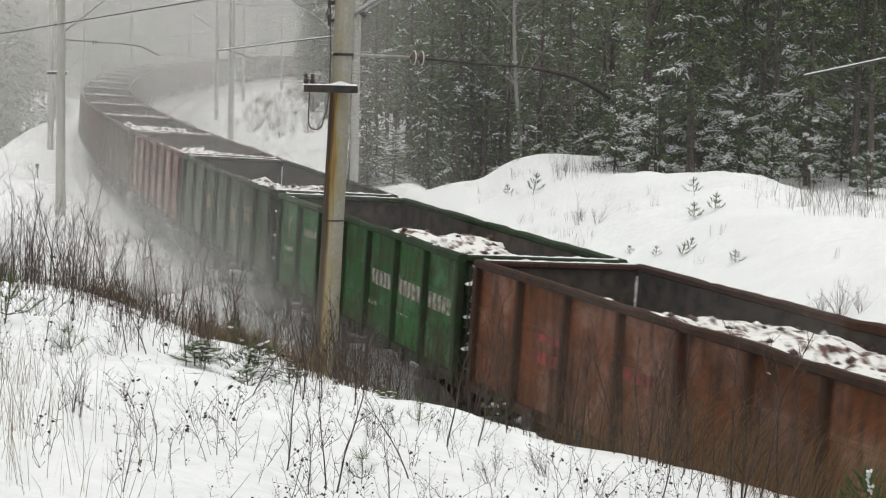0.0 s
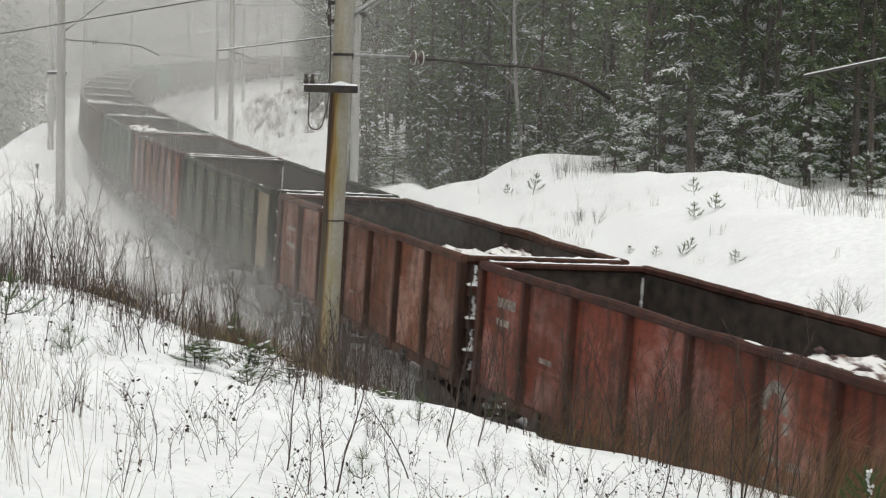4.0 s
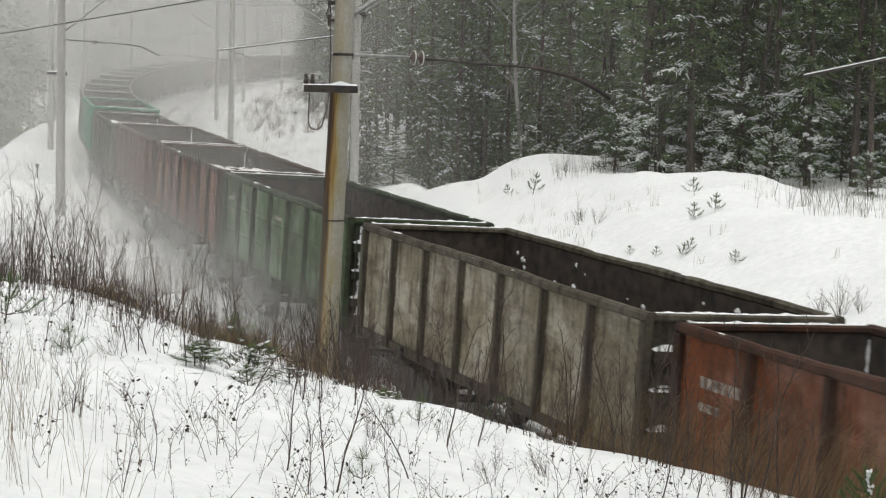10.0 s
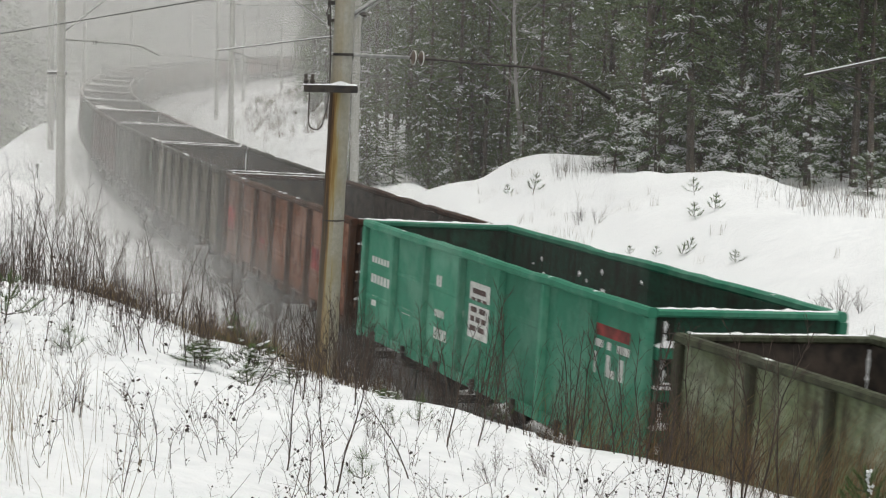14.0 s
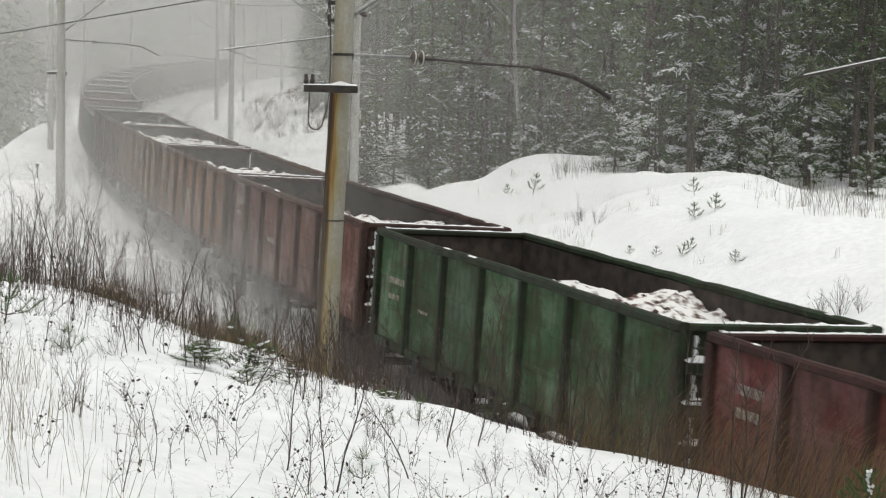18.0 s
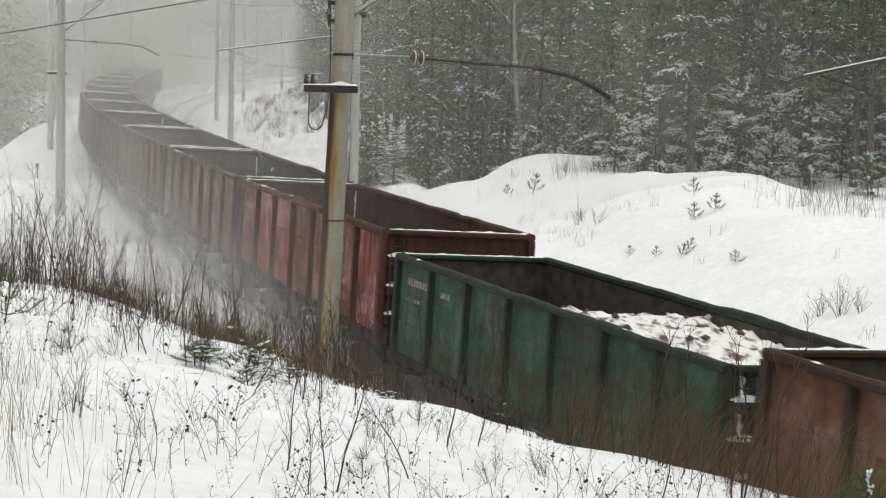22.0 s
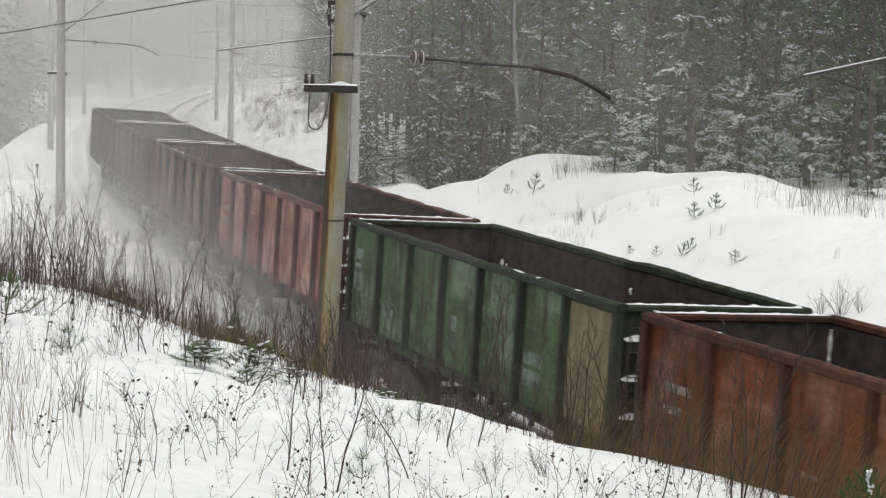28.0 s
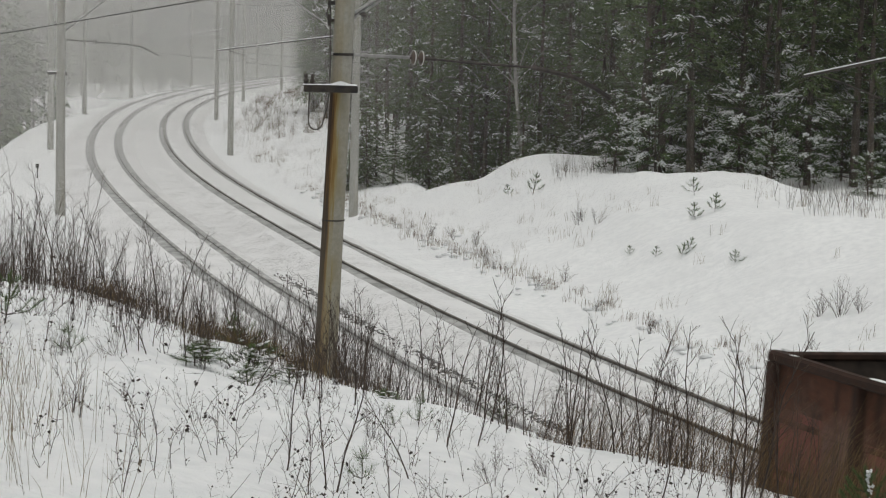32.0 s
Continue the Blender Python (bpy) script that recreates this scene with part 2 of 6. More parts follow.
def veil_material(name, amount, scale=0.05, floor=0.35, fade=None, tone=0.8, centre=(0, 0, 0)):
    # see-through sheet for haze and airborne snow: scatters a little light, lets the rest through; fade: half sizes
    # over which a cloud thins out
    m = bpy.data.materials.new(name)
    m.use_nodes = True
    nt = m.node_tree
    nt.nodes.clear()
    out = nt.nodes.new("ShaderNodeOutputMaterial")
    d = node(nt, "ShaderNodeBsdfDiffuse", Color=(tone * 1.005, tone * 0.992, tone * 0.968, 1))
    tl = node(nt, "ShaderNodeBsdfTranslucent", Color=(tone * 1.005, tone * 0.992, tone * 0.968, 1))
    both, mix = nt.nodes.new("ShaderNodeMixShader"), nt.nodes.new("ShaderNodeMixShader")
    tr = nt.nodes.new("ShaderNodeBsdfTransparent")
    nt.links.new(d.outputs[0], both.inputs[1])
    nt.links.new(tl.outputs[0], both.inputs[2])
    fac = ramp(nt, noise_tex(nt, coords(nt), scale, 3), ((0.3, grey(amount * floor)), (0.7, grey(amount))))
    if fade:
        ln = nt.nodes.new("ShaderNodeVectorMath")
        ln.operation = "LENGTH"
        nt.links.new(coords(nt, [1 / f for f in fade], "Object", centre), ln.inputs[0])
        soft = ramp(nt, ln.outputs["Value"], ((0.0, grey(1)), (0.5, grey(0.6)), (1.0, grey(0))))
        mul = nt.nodes.new("ShaderNodeMath")
        mul.operation = "MULTIPLY"
        nt.links.new(fac, mul.inputs[0])
        nt.links.new(soft, mul.inputs[1])
        fac = mul.outputs[0]
    nt.links.new(fac, mix.inputs[0])
    nt.links.new(tr.outputs[0], mix.inputs[1])
    nt.links.new(both.outputs[0], mix.inputs[2])
    nt.links.new(mix.outputs[0], out.inputs[0])
    return m


SNOW = snow_material()
RAIL_BAND = two_tone("grey_powder_over_steel", (0.27, 0.27, 0.265), (0.54, 0.54, 0.54), 1.4, 0.9, 0.3, 0.02, lo=0.35, hi=0.65)
STONY = stony_snow_material()
TRACK_SNOW = track_snow_material()
PAINT = paint_material("weathered_wagon_paint")
NEW_PAINT = paint_material("newer_wagon_paint", 0.15, 0.5, 0.0, 0.15)
# grime, and the shade on the rib flanks mixed into the paint
RIB_PAINT = paint_material("grimy_rib_paint", 0.8, 0.1, 0.66)
RAIL_PAINT = paint_material("sooty_rim_paint", 0.8, 0.4, 0.62)
GRIME = two_tone("sooty_rusted_steel", (0.024, 0.021, 0.018), (0.075, 0.056, 0.045), 3.5, 0.85, 0.3)
STEEL = two_tone("dark_running_gear_steel", (0.015, 0.014, 0.013), (0.04, 0.034, 0.03), 5, 0.7, 0.2)
RAIL = two_tone("rusty_rail_steel", (0.07, 0.062, 0.055), (0.17, 0.15, 0.13), 6, 0.5, 0.2)
DUSTED_RAIL = two_tone("rail_steel_dusted_with_snow", (0.20, 0.195, 0.19), (0.56, 0.55, 0.54), 1.6, 0.7, 0.2)
MARK = two_tone("faded_white_lettering", (0.10, 0.083, 0.072), (0.34, 0.31, 0.27), 8, 0.8, lo=0.4, hi=0.6)
BRIGHT_MARK = two_tone("fresh_white_lettering", (0.45, 0.45, 0.43), (0.62, 0.62, 0.60), 6, 0.7)
OCHRE_MARK = two_tone("faded_ochre_lettering", (0.13, 0.09, 0.045), (0.32, 0.23, 0.12), 3, 0.8, lo=0.4, hi=0.6)
RED_MARK = two_tone("red_stencil_paint", (0.10, 0.022, 0.018), (0.28, 0.045, 0.040), 3, 0.8, lo=0.4, hi=0.6)
FADED_RED = two_tone("faded_red_repaint", (0.095, 0.045, 0.030), (0.195, 0.064, 0.050), 2.2, 0.8, lo=0.35, hi=0.6)
TEAL_MARK = two_tone("patchy_teal_paint", (0.04, 0.055, 0.038), (0.16, 0.215, 0.165), 3, 0.8, lo=0.42, hi=0.62)
DARK_MARK = two_tone("dark_patch_paint", (0.05, 0.03, 0.028), (0.11, 0.06, 0.055), 5, 0.8)
DIRTY_SNOW = two_tone("snow_mixed_with_ore_dust", (0.13, 0.075, 0.06), (0.84, 0.83, 0.82), 4.2, 0.9, 0.6, 0.06, lo=0.38, hi=0.50)
PLANK = two_tone("bare_weathered_planks", (0.12, 0.10, 0.06), (0.25, 0.20, 0.125), 4, 0.85, 0.3, 0.01, (1, 1, 0.3))
CONCRETE = bark_concrete("grey_mast_concrete")
RUSTY = rusty_concrete(6.4 - gz(-1.72, 30.5))
GALV = two_tone("dull_galvanised_steel", (0.22, 0.22, 0.22), (0.40, 0.40, 0.39), 9, 0.5, 0.1, metal=0.5)
DARKMETAL = two_tone("dark_rusted_fittings", (0.014, 0.012, 0.011), (0.05, 0.038, 0.030), 9, 0.6, 0.2)
GLAZE = two_tone("brown_glazed_porcelain", (0.035, 0.022, 0.016), (0.13, 0.10, 0.075), 8, 0.5)
WIRE = two_tone("weathered_copper_wire", (0.03, 0.03, 0.03), (0.07, 0.065, 0.06), 3, 0.6)
BARK = two_tone("dark_conifer_bark", (0.034, 0.028, 0.023), (0.12, 0.095, 0.075), 5, 0.9, 0.5, 0.02, (1, 1, 0.25))
BIRCH = two_tone("pale_birch_bark", (0.10, 0.095, 0.09), (0.30, 0.29, 0.27), 3, 0.8, 0.2, 0.01, (1, 1, 0.5), 0.3, 0.5)
NEEDLES = needles_material("spruce_needles", (0.036, 0.060, 0.025), (0.145, 0.195, 0.078))
YOUNG = needles_material("young_pine_needles", (0.038, 0.066, 0.024), (0.130, 0.190, 0.070))
TWIG = two_tone("dark_bare_twigs", (0.021, 0.015, 0.012), (0.082, 0.056, 0.042), 7, 0.85)
STRAW = needles_material("dry_straw", (0.13, 0.10, 0.065), (0.34, 0.29, 0.21))
REED = needles_material("brown_dead_grass", (0.035, 0.021, 0.011), (0.215, 0.138, 0.068))
OCHRE_GRASS = needles_material("ochre_dead_grass", (0.062, 0.045, 0.022), (0.23, 0.165, 0.082))
POD = two_tone("dead_seed_heads", (0.014, 0.011, 0.010), (0.05, 0.038, 0.032), 30, 0.9)
STONE = needles_material("grey_ballast_stone", (0.10, 0.10, 0.10), (0.30, 0.29, 0.28))


# ---- mesh helpers ----
def mesh_of(name, verts, faces, mats, slots=None, flat=True):
    me = bpy.data.meshes.new(name)
    me.from_pydata([tuple(v) for v in verts], [], faces)
    for m in (mats if isinstance(mats, (list, tuple)) else [mats]):
        me.materials.append(m)
    if slots is not None:
        me.polygons.foreach_set("material_index", slots)
    if not flat:
        me.polygons.foreach_set("use_smooth", [True] * len(me.polygons))
    me.update()
    return me


def child(name, me, parent, label="", m=None):
    ob = new(name, me)
    ob.parent = parent
    if m is not None:
        ob.matrix_basis = m
    if label:
        ob["label"] = label
    return ob


BOX_FACES = [(0, 3, 2, 1), (4, 5, 6, 7), (0, 1, 5, 4), (1, 2, 6, 5), (2, 3, 7, 6), (3, 0, 4, 7)]


class Build:
    """Collects boxes, tubes and sheets into one mesh."""

    def __init__(self):
        self.v, self.f, self.s = [], [], []

    def add(self, verts, faces, slot=0):
        n = len(self.v)
        self.v += [tuple(p) for p in verts]
        self.f += [tuple(i + n for i in f) for f in faces]
        self.s += [slot] * len(faces)
        return self

    def box(self, x0, x1, y0, y1, z0, z1, slot=0):
        return self.add([(x0, y0, z0), (x1, y0, z0), (x1, y1, z0), (x0, y1, z0), (x0, y0, z1), (x1, y0, z1), (x1, y1, z1), (x0, y1, z1)],
                        BOX_FACES, slot)

    def bevelled(self, x0, x1, y0, y1, z0, z1, b, slot=0):
        """A bar along its longest side with chamfered edges."""
        size = (x1 - x0, y1 - y0, z1 - z0)
        ax = size.index(max(size))
        lo, hi = (x0, y0, z0), (x1, y1, z1)
        p, q = [i for i in range(3) if i != ax]
        ring = [(lo[p] + b, lo[q]), (hi[p] - b, lo[q]), (hi[p], lo[q] + b), (hi[p], hi[q] - b),
                (hi[p] - b, hi[q]), (lo[p] + b, hi[q]), (lo[p], hi[q] - b), (lo[p], lo[q] + b)]
        vs = []
        for end in (lo[ax], hi[ax]):
            for a, c in ring:
                v = [0, 0, 0]
                v[ax], v[p], v[q] = end, a, c
                vs.append(v)
        fs = [(i, (i + 1) % 8, (i + 1) % 8 + 8, i + 8) for i in range(8)] + [tuple(range(7, -1, -1)), tuple(range(8, 16))]
        return self.add(vs, fs, slot)

    def tube(self, pts, radii, sides=6, slot=0, caps=True):
        pts = [Vector(p) for p in pts]
        if isinstance(radii, (int, float)):
            radii = [radii] * len(pts)
        vs, fs = [], []
        for i, p in enumerate(pts):
            d = (pts[min(i + 1, len(pts) - 1)] - pts[max(i - 1, 0)])
            d = d.normalized() if d.length > 1e-9 else Vector((0, 0, 1))
            a = d.cross(Vector((0.31, 0.87, 0.2))).normalized()
            if a.length < 0.1:
                a = d.cross(Vector((1, 0, 0))).normalized()
            b = d.cross(a)
            for k in range(sides):
                w = 2 * math.pi * k / sides
                vs.append(p + (a * math.cos(w) + b * math.sin(w)) * radii[i])
        for i in range(len(pts) - 1):
            for k in range(sides):
                k2 = (k + 1) % sides
                fs.append((i * sides + k, i * sides + k2, (i + 1) * sides + k2, (i + 1) * sides + k))
        if caps and sides > 2:
            fs.append(tuple(range(sides - 1, -1, -1)))
            fs.append(tuple(range((len(pts) - 1) * sides, len(pts) * sides)))
        return self.add(vs, fs, slot)

    def blob(self, c, r, rng, slot=0, squash=0.7, n=6):
        """A small lumpy stone or clump."""
        c = Vector(c)
        vs = [c + Vector((0, 0, r * squash)), c - Vector((0, 0, r * squash))]
        for k in range(n):
            w = 2 * math.pi * k / n
            q = r * rng.uniform(0.75, 1.2)
            vs.append(c + Vector((math.cos(w) * q, math.sin(w) * q, rng.uniform(-0.3, 0.3) * r * squash)))
        fs = []
        for k in range(n):
            a, b = 2 + k, 2 + (k + 1) % n
            fs += [(0, a, b), (1, b, a)]
        return self.add(vs, fs, slot)

    def mesh(self, name, mats, flat=True):
        return mesh_of(name, self.v, self.f, mats, self.s, flat)


def thing(name, me, m, label, category, group="", kind=""):
    ob = new(name, me)
    ob.matrix_basis = m
    return tagged(ob, label, category, group, kind)


# ---- ground ----
def spaced(lo, hi, a, b, fine, growth):
    v = list(np.arange(a, b + 1e-6, fine))
    d, x = fine, b
    while x < hi:
        d *= growth
        x += d
        v.append(min(x, hi))
    d, x = fine, a
    while x > lo:
        d *= growth
        x -= d
        v.insert(0, max(x, lo))
    return np.array(v)


def build_ground():
    xs = spaced(-900, 900, -6.5, 6.0, 0.16, 1.05)
    ys = spaced(-700, 1800, 7.5, 28.0, 0.16, 1.026)
    gx, gy = np.meshgrid(xs, ys)
    z = ground_z(gx, gy)
    nx, ny = len(xs), len(ys)
    verts = np.column_stack([gx.ravel(), gy.ravel(), z])
    i = np.arange(nx * ny).reshape(ny, nx)
    faces = np.column_stack([i[:-1, :-1].ravel(), i[:-1, 1:].ravel(), i[1:, 1:].ravel(), i[1:, :-1].ravel()])
    me = bpy.data.meshes.new("ground")
    me.from_pydata(verts.tolist(), [], faces.tolist())
    me.materials.append(SNOW)
    me.polygons.foreach_set("use_smooth", [True] * len(me.polygons))
    tagged(new("ground", me), "snow-covered ground with soft drifts and banks", "ground", kind="structure")


build_ground()

SECTION = ((-3.30, -0.70), (-2.40, -0.46), (-1.9, -0.36), (-1.45, -0.17), (-1.15, -0.10), (-0.98, -0.075), (-0.86, -0.065), (-0.72, -0.065), (-0.60, -0.085),
           (-0.3, -0.055), (0.0, -0.05), (0.3, -0.055), (0.60, -0.085), (0.72, -0.065), (0.86, -0.065), (0.98, -0.075), (1.15, -0.10),
           (1.45, -0.17), (1.9, -0.36), (2.40, -0.46), (2.70, -0.75))


def swept(profile, stations, closed, cant_about=None, rng=None, rough=0.0):
    verts, faces = [], []
    n = len(profile)
    for s in stations:
        for off, z in profile:
            tilt = -(off - cant_about) * math.sin(CANT) if cant_about is not None else 0
            j = rng.uniform(-rough, rough) if rng else 0
            verts.append(on_track(s, off, z + tilt + j))
    for i in range(len(stations) - 1):
        for k in range(n if closed else n - 1):
            k2 = (k + 1) % n
            faces.append((i * n + k, i * n + k2, (i + 1) * n + k2, (i + 1) * n + k))
    return verts, faces


STATIONS = [float(s) for s in list(np.arange(-700, -120, 5)) + list(np.arange(-120, 60, 1.0)) + list(np.arange(60, 640, 6))]
def bed_slots(centre):
    row = [0] * (len(SECTION) - 1)
    # greyer bands on both sides of each rail
    for i in (4, 5, 6, 7, 12, 13, 14, 15):
        row[i] = 1
    for i in ((16, 17, 18) if centre == 0 else (0, 1, 2)):
        row[i] = 2
    return row * (len(STATIONS) - 1)


for centre in (0.0, SPACING):
    rng = random.Random(int(centre))
    v, f = swept([(centre + o, z) for o, z in SECTION], STATIONS, False, centre, rng, 0.012)
    tagged(new("track_bed", mesh_of("track_bed", v, f, [TRACK_SNOW, RAIL_BAND, STONY], bed_slots(centre), False)), "snowed-in ballast bed with grooves along the rails",
           "track bed", kind="structure")
    for side in (-0.795, 0.795):
        c = centre + side
        prof = [(c - 0.037, 0.0), (c - 0.037, -0.04), (c - 0.01, -0.055), (c - 0.01, -0.15), (c - 0.066, -0.18), (c + 0.066, -0.18),
                (c + 0.01, -0.15), (c + 0.01, -0.055), (c + 0.037, -0.04), (c + 0.037, 0.0)]
        v, f = swept(prof, STATIONS, True, centre)
        tagged(new("rail", mesh_of("rail", v, f, RAIL if centre else DUSTED_RAIL)), "dark worn steel rail half sunk in snow", "rail", "rails of the two tracks", "structure")


# ---- wagons ----
LEN, PITCH = 13.05, 13.92
TOP = 3.48
RIBS = (-6.46, -4.60, -2.79, -0.92, 0.92, 2.79, 4.60, 6.46)


def bent_rim(h, rng):
    """A wagon's top rail, knocked out of line by years of loading."""
    b = Build()
    ring = [(-1.565, 0.0), (-1.475, 0.0), (-1.44, 0.035), (-1.44, 0.105), (-1.475, 0.14), (-1.565, 0.14), (-1.60, 0.105), (-1.60, 0.035)]
    n, dy, dz, vs = 42, 0.0, 0.0, []
    for i in range(n + 1):
        ends = min(1.0, 4 * min(i, n - i) / n)
        dy, dz = 0.75 * dy + rng.gauss(0, 0.012), 0.75 * dz + rng.gauss(0, 0.008)
        vs += [(-h + 2 * h * i / n, y + dy * ends, TOP - 0.14 + z + (dz * ends if z > 0.05 else -0.004)) for y, z in ring]
    fs = [(8 * i + k, 8 * i + (k + 1) % 8, 8 * i + 8 + (k + 1) % 8, 8 * i + 8 + k) for i in range(n) for k in range(8)]
    b.add(vs, fs + [tuple(range(7, -1, -1)), tuple(range(8 * n, 8 * n + 8))])
    return b.mesh("top_rail", RAIL_PAINT)


def rim_crumbs(h, rng, sides=(-1, 1)):
    """Crumbs and short strips of snow left along the rims."""
    b = Build()
    for side in sides:
        for _ in range(rng.randint(2, 5)):
            x, ln = rng.uniform(-h + 0.3, h - 1.0), 0.05 + 0.4 * rng.random() ** 1.8
            n = max(2, int(ln / 0.07))
            vs = []
            for i in range(n + 1):
                q = rng.uniform(0.002, 0.010) * (0.3 if i in (0, n) else 1)
                y = side * (1.52 + rng.uniform(-0.012, 0.012))
                vs += [(x + ln * i / n, y - 0.045, TOP - 0.012), (x + ln * i / n, y - rng.uniform(0.006, 0.028), TOP + q), (x + ln * i / n, y + rng.uniform(0.006, 0.028), TOP + q), (x + ln * i / n, y + 0.045, TOP - 0.012)]
            b.add(vs, [(4 * i + k, 4 * i + (k + 1) % 4, 4 * i + 4 + (k + 1) % 4, 4 * i + 4 + k) for i in range(n) for k in range(4)] + [(0, 1, 2, 3), (4 * n + 3, 4 * n + 2, 4 * n + 1, 4 * n)])
    return b.mesh("snow_crumbs", SNOW)


def wall_flecks(h, rng, count):
    """Clots of snow stuck to the inside of the side walls."""
    b = Build()
    for _ in range(count):
        x, z, r = rng.uniform(-h + 0.4, h - 0.4), rng.uniform(2.3, TOP - 0.3), rng.uniform(0.025, 0.10)
        y = 1.452
        rim = [(x + math.cos(a) * r * rng.uniform(0.5, 1.3), y, z + math.sin(a) * r * rng.uniform(0.5, 1.2)) for a in np.linspace(0, 5.5, 8)]
        b.add(rim + [(x, y - 0.03, z)], [(i, (i + 1) % 8, 8) for i in range(8)])
    return b.mesh("snow_flecks", SNOW)


def wagon_parts():
    """An empty-running open gondola wagon, front towards +x, standing on the rails at z = 0."""
    root = new("gondola_wagon")
    h = LEN / 2
    # floor and frame
    child("floor", Build().box(-h + 0.06, h - 0.06, -1.44, 1.44, 1.30, 1.40).mesh("floor", GRIME), root, "sooty steel floor")
    b = Build().bevelled(-h, h, -0.30, 0.30, 0.86, 1.298, 0.03)
    for x in (-4.33, 4.33):
        b.bevelled(x - 0.22, x + 0.22, -1.40, 1.40, 0.95, 1.298, 0.03)
    for x in (-1.8, 0, 1.8):
        b.box(x - 0.06, x + 0.06, -1.40, 1.40, 1.08, 1.298)
    child("underframe", b.mesh("underframe", STEEL), root, "dark steel underframe")
    # side wall, seen from outside at -y: an inner sheet that carries the pressed panels
    z0, z1 = 1.40, TOP - 0.14
    wall_me = Build().box(-h + 0.05, h - 0.05, -1.487, -1.455, z0, z1).mesh("side_wall", GRIME)
    panels = []
    for a, c_ in zip(RIBS[:-1], RIBS[1:]):
        prof = [(z0, 0), (1.96, 0), (1.99, -0.012), (2.04, -0.012), (2.07, 0), (2.60, 0), (2.63, -0.012), (2.68, -0.012), (2.71, 0), (z1, 0)]
        vs = [(x, -1.50 + y, z) for z, y in prof for x in (a + 0.01, c_ - 0.01)]
        vs += [(x, -1.489, z) for z in (z0, z1) for x in (a + 0.01, c_ - 0.01)]
        n = len(prof)
        fs = [(2 * i, 2 * i + 1, 2 * i + 3, 2 * i + 2) for i in range(n - 1)]
        fs += [(2 * n, 2 * n + 1, 1, 0), (2 * n - 2, 2 * n - 1, 2 * n + 3, 2 * n + 2)]
        panels.append(Build().add(vs, fs).mesh("panel", PAINT))
    rib = Build()
    w, t, d = 0.080, 0.052, 0.105
    prof = [(-w, 0.0), (-t, -d), (t, -d), (w, 0.0)]
    vs = [(x, y, z) for z in (1.25, TOP - 0.14) for x, y in prof] + []
    rib.add(vs, [(0, 1, 5, 4), (1, 2, 6, 5), (2, 3, 7, 6), (3, 2, 1, 0), (4, 5, 6, 7)])
    rib_me = rib.mesh("rib", RIB_PAINT)
    corner = Build()
    corner.bevelled(-0.10, 0.08, -0.10, 0.045, 1.20, TOP - 0.14, 0.02)
    corner_me = corner.mesh("corner_post", RIB_PAINT)
    rail_me = bent_rim(h, random.Random(31))
    sill_me = Build().bevelled(-h + 0.03, h - 0.03, -1.56, -1.44, 1.22, 1.398, 0.02).mesh("bottom_sill", RIB_PAINT)
    latch = Build()
    latch.box(-0.05, 0.05, -0.07, 0.0, -0.14, 0.10).tube([(-0.16, -0.06, 0.0), (0.16, -0.06, 0.0)], 0.02, 5)
    latch_me = latch.mesh("hatch_latch", STEEL)
    for turn in (0, 180):
        m = pose(0, 0, 0, 0, 0, turn)
        ob = child("side_wall", wall_me, root, "", m)
        for me in panels:
            child("panel", me, ob)
        for x in RIBS[1:-1]:
            child("rib", rib_me, ob, "", pose(x, -1.503, 0))
        for x in (RIBS[0], RIBS[-1]):
            child("corner_post", corner_me, ob, "", pose(x, -1.503, 0))
        child("top_rail", rail_me, ob)
        child("bottom_sill", sill_me, ob)
        for a, c in zip(RIBS[:-1], RIBS[1:]):
            child("hatch_latch", latch_me, ob, "", pose((a + c) / 2, -1.56, 1.30))
    # end walls with their cross beams
    end = Build()
    x = h - 0.07
    end.add([(x, -1.45, 1.40), (x, 1.45, 1.40), (x, 1.45, TOP - 0.12), (x, -1.45, TOP - 0.12)], [(0, 1, 2, 3)], 0)
    x -= 0.045
    end.add([(x, -1.45, 1.40), (x, 1.45, 1.40), (x, 1.45, TOP - 0.12), (x, -1.45, TOP - 0.12)], [(3, 2, 1, 0)], 1)
    # outer sheet in the darkened paint: shade of the gap put into its colour
    end_me = end.mesh("end_wall", [RIB_PAINT, GRIME])
    beam_me = Build().bevelled(h - 0.068, h + 0.06, -1.43, 1.43, -0.09, 0.09, 0.03).mesh("cross_beam", RIB_PAINT)
    erail_me = Build().bevelled(h - 0.16, h + 0.02, -1.438, 1.438, TOP - 0.12, TOP - 0.005, 0.03).mesh("end_rail", RAIL_PAINT)
    rngs = random.Random(5)
    n = 26
    vs = []
    for i in range(n + 1):
        y, ha = -1.42 + 2.84 * i / n, max(-0.003, rngs.gauss(0.008, 0.011))
        vs += [(h - 0.11, y, TOP - 0.005), (h - 0.09, y, TOP + ha), (h - 0.03, y, TOP + ha * 0.8), (h - 0.01, y, TOP - 0.005)]
    cap_me = Build().add(vs, [(4 * i + k, 4 * i + (k + 1) % 4, 4 * i + 4 + (k + 1) % 4, 4 * i + 4 + k) for i in range(n) for k in range(4)]
                         + [(0, 1, 2, 3), (4 * n + 3, 4 * n + 2, 4 * n + 1, 4 * n)]).mesh("snow_strip", SNOW)
    tuft = Build()
    vs, n = [], 30
    for i in range(n + 1):
        y, q = -1.43 + 2.86 * i / n, rngs.uniform(0.045, 0.075) * (0.3 if i in (0, n) else 1)
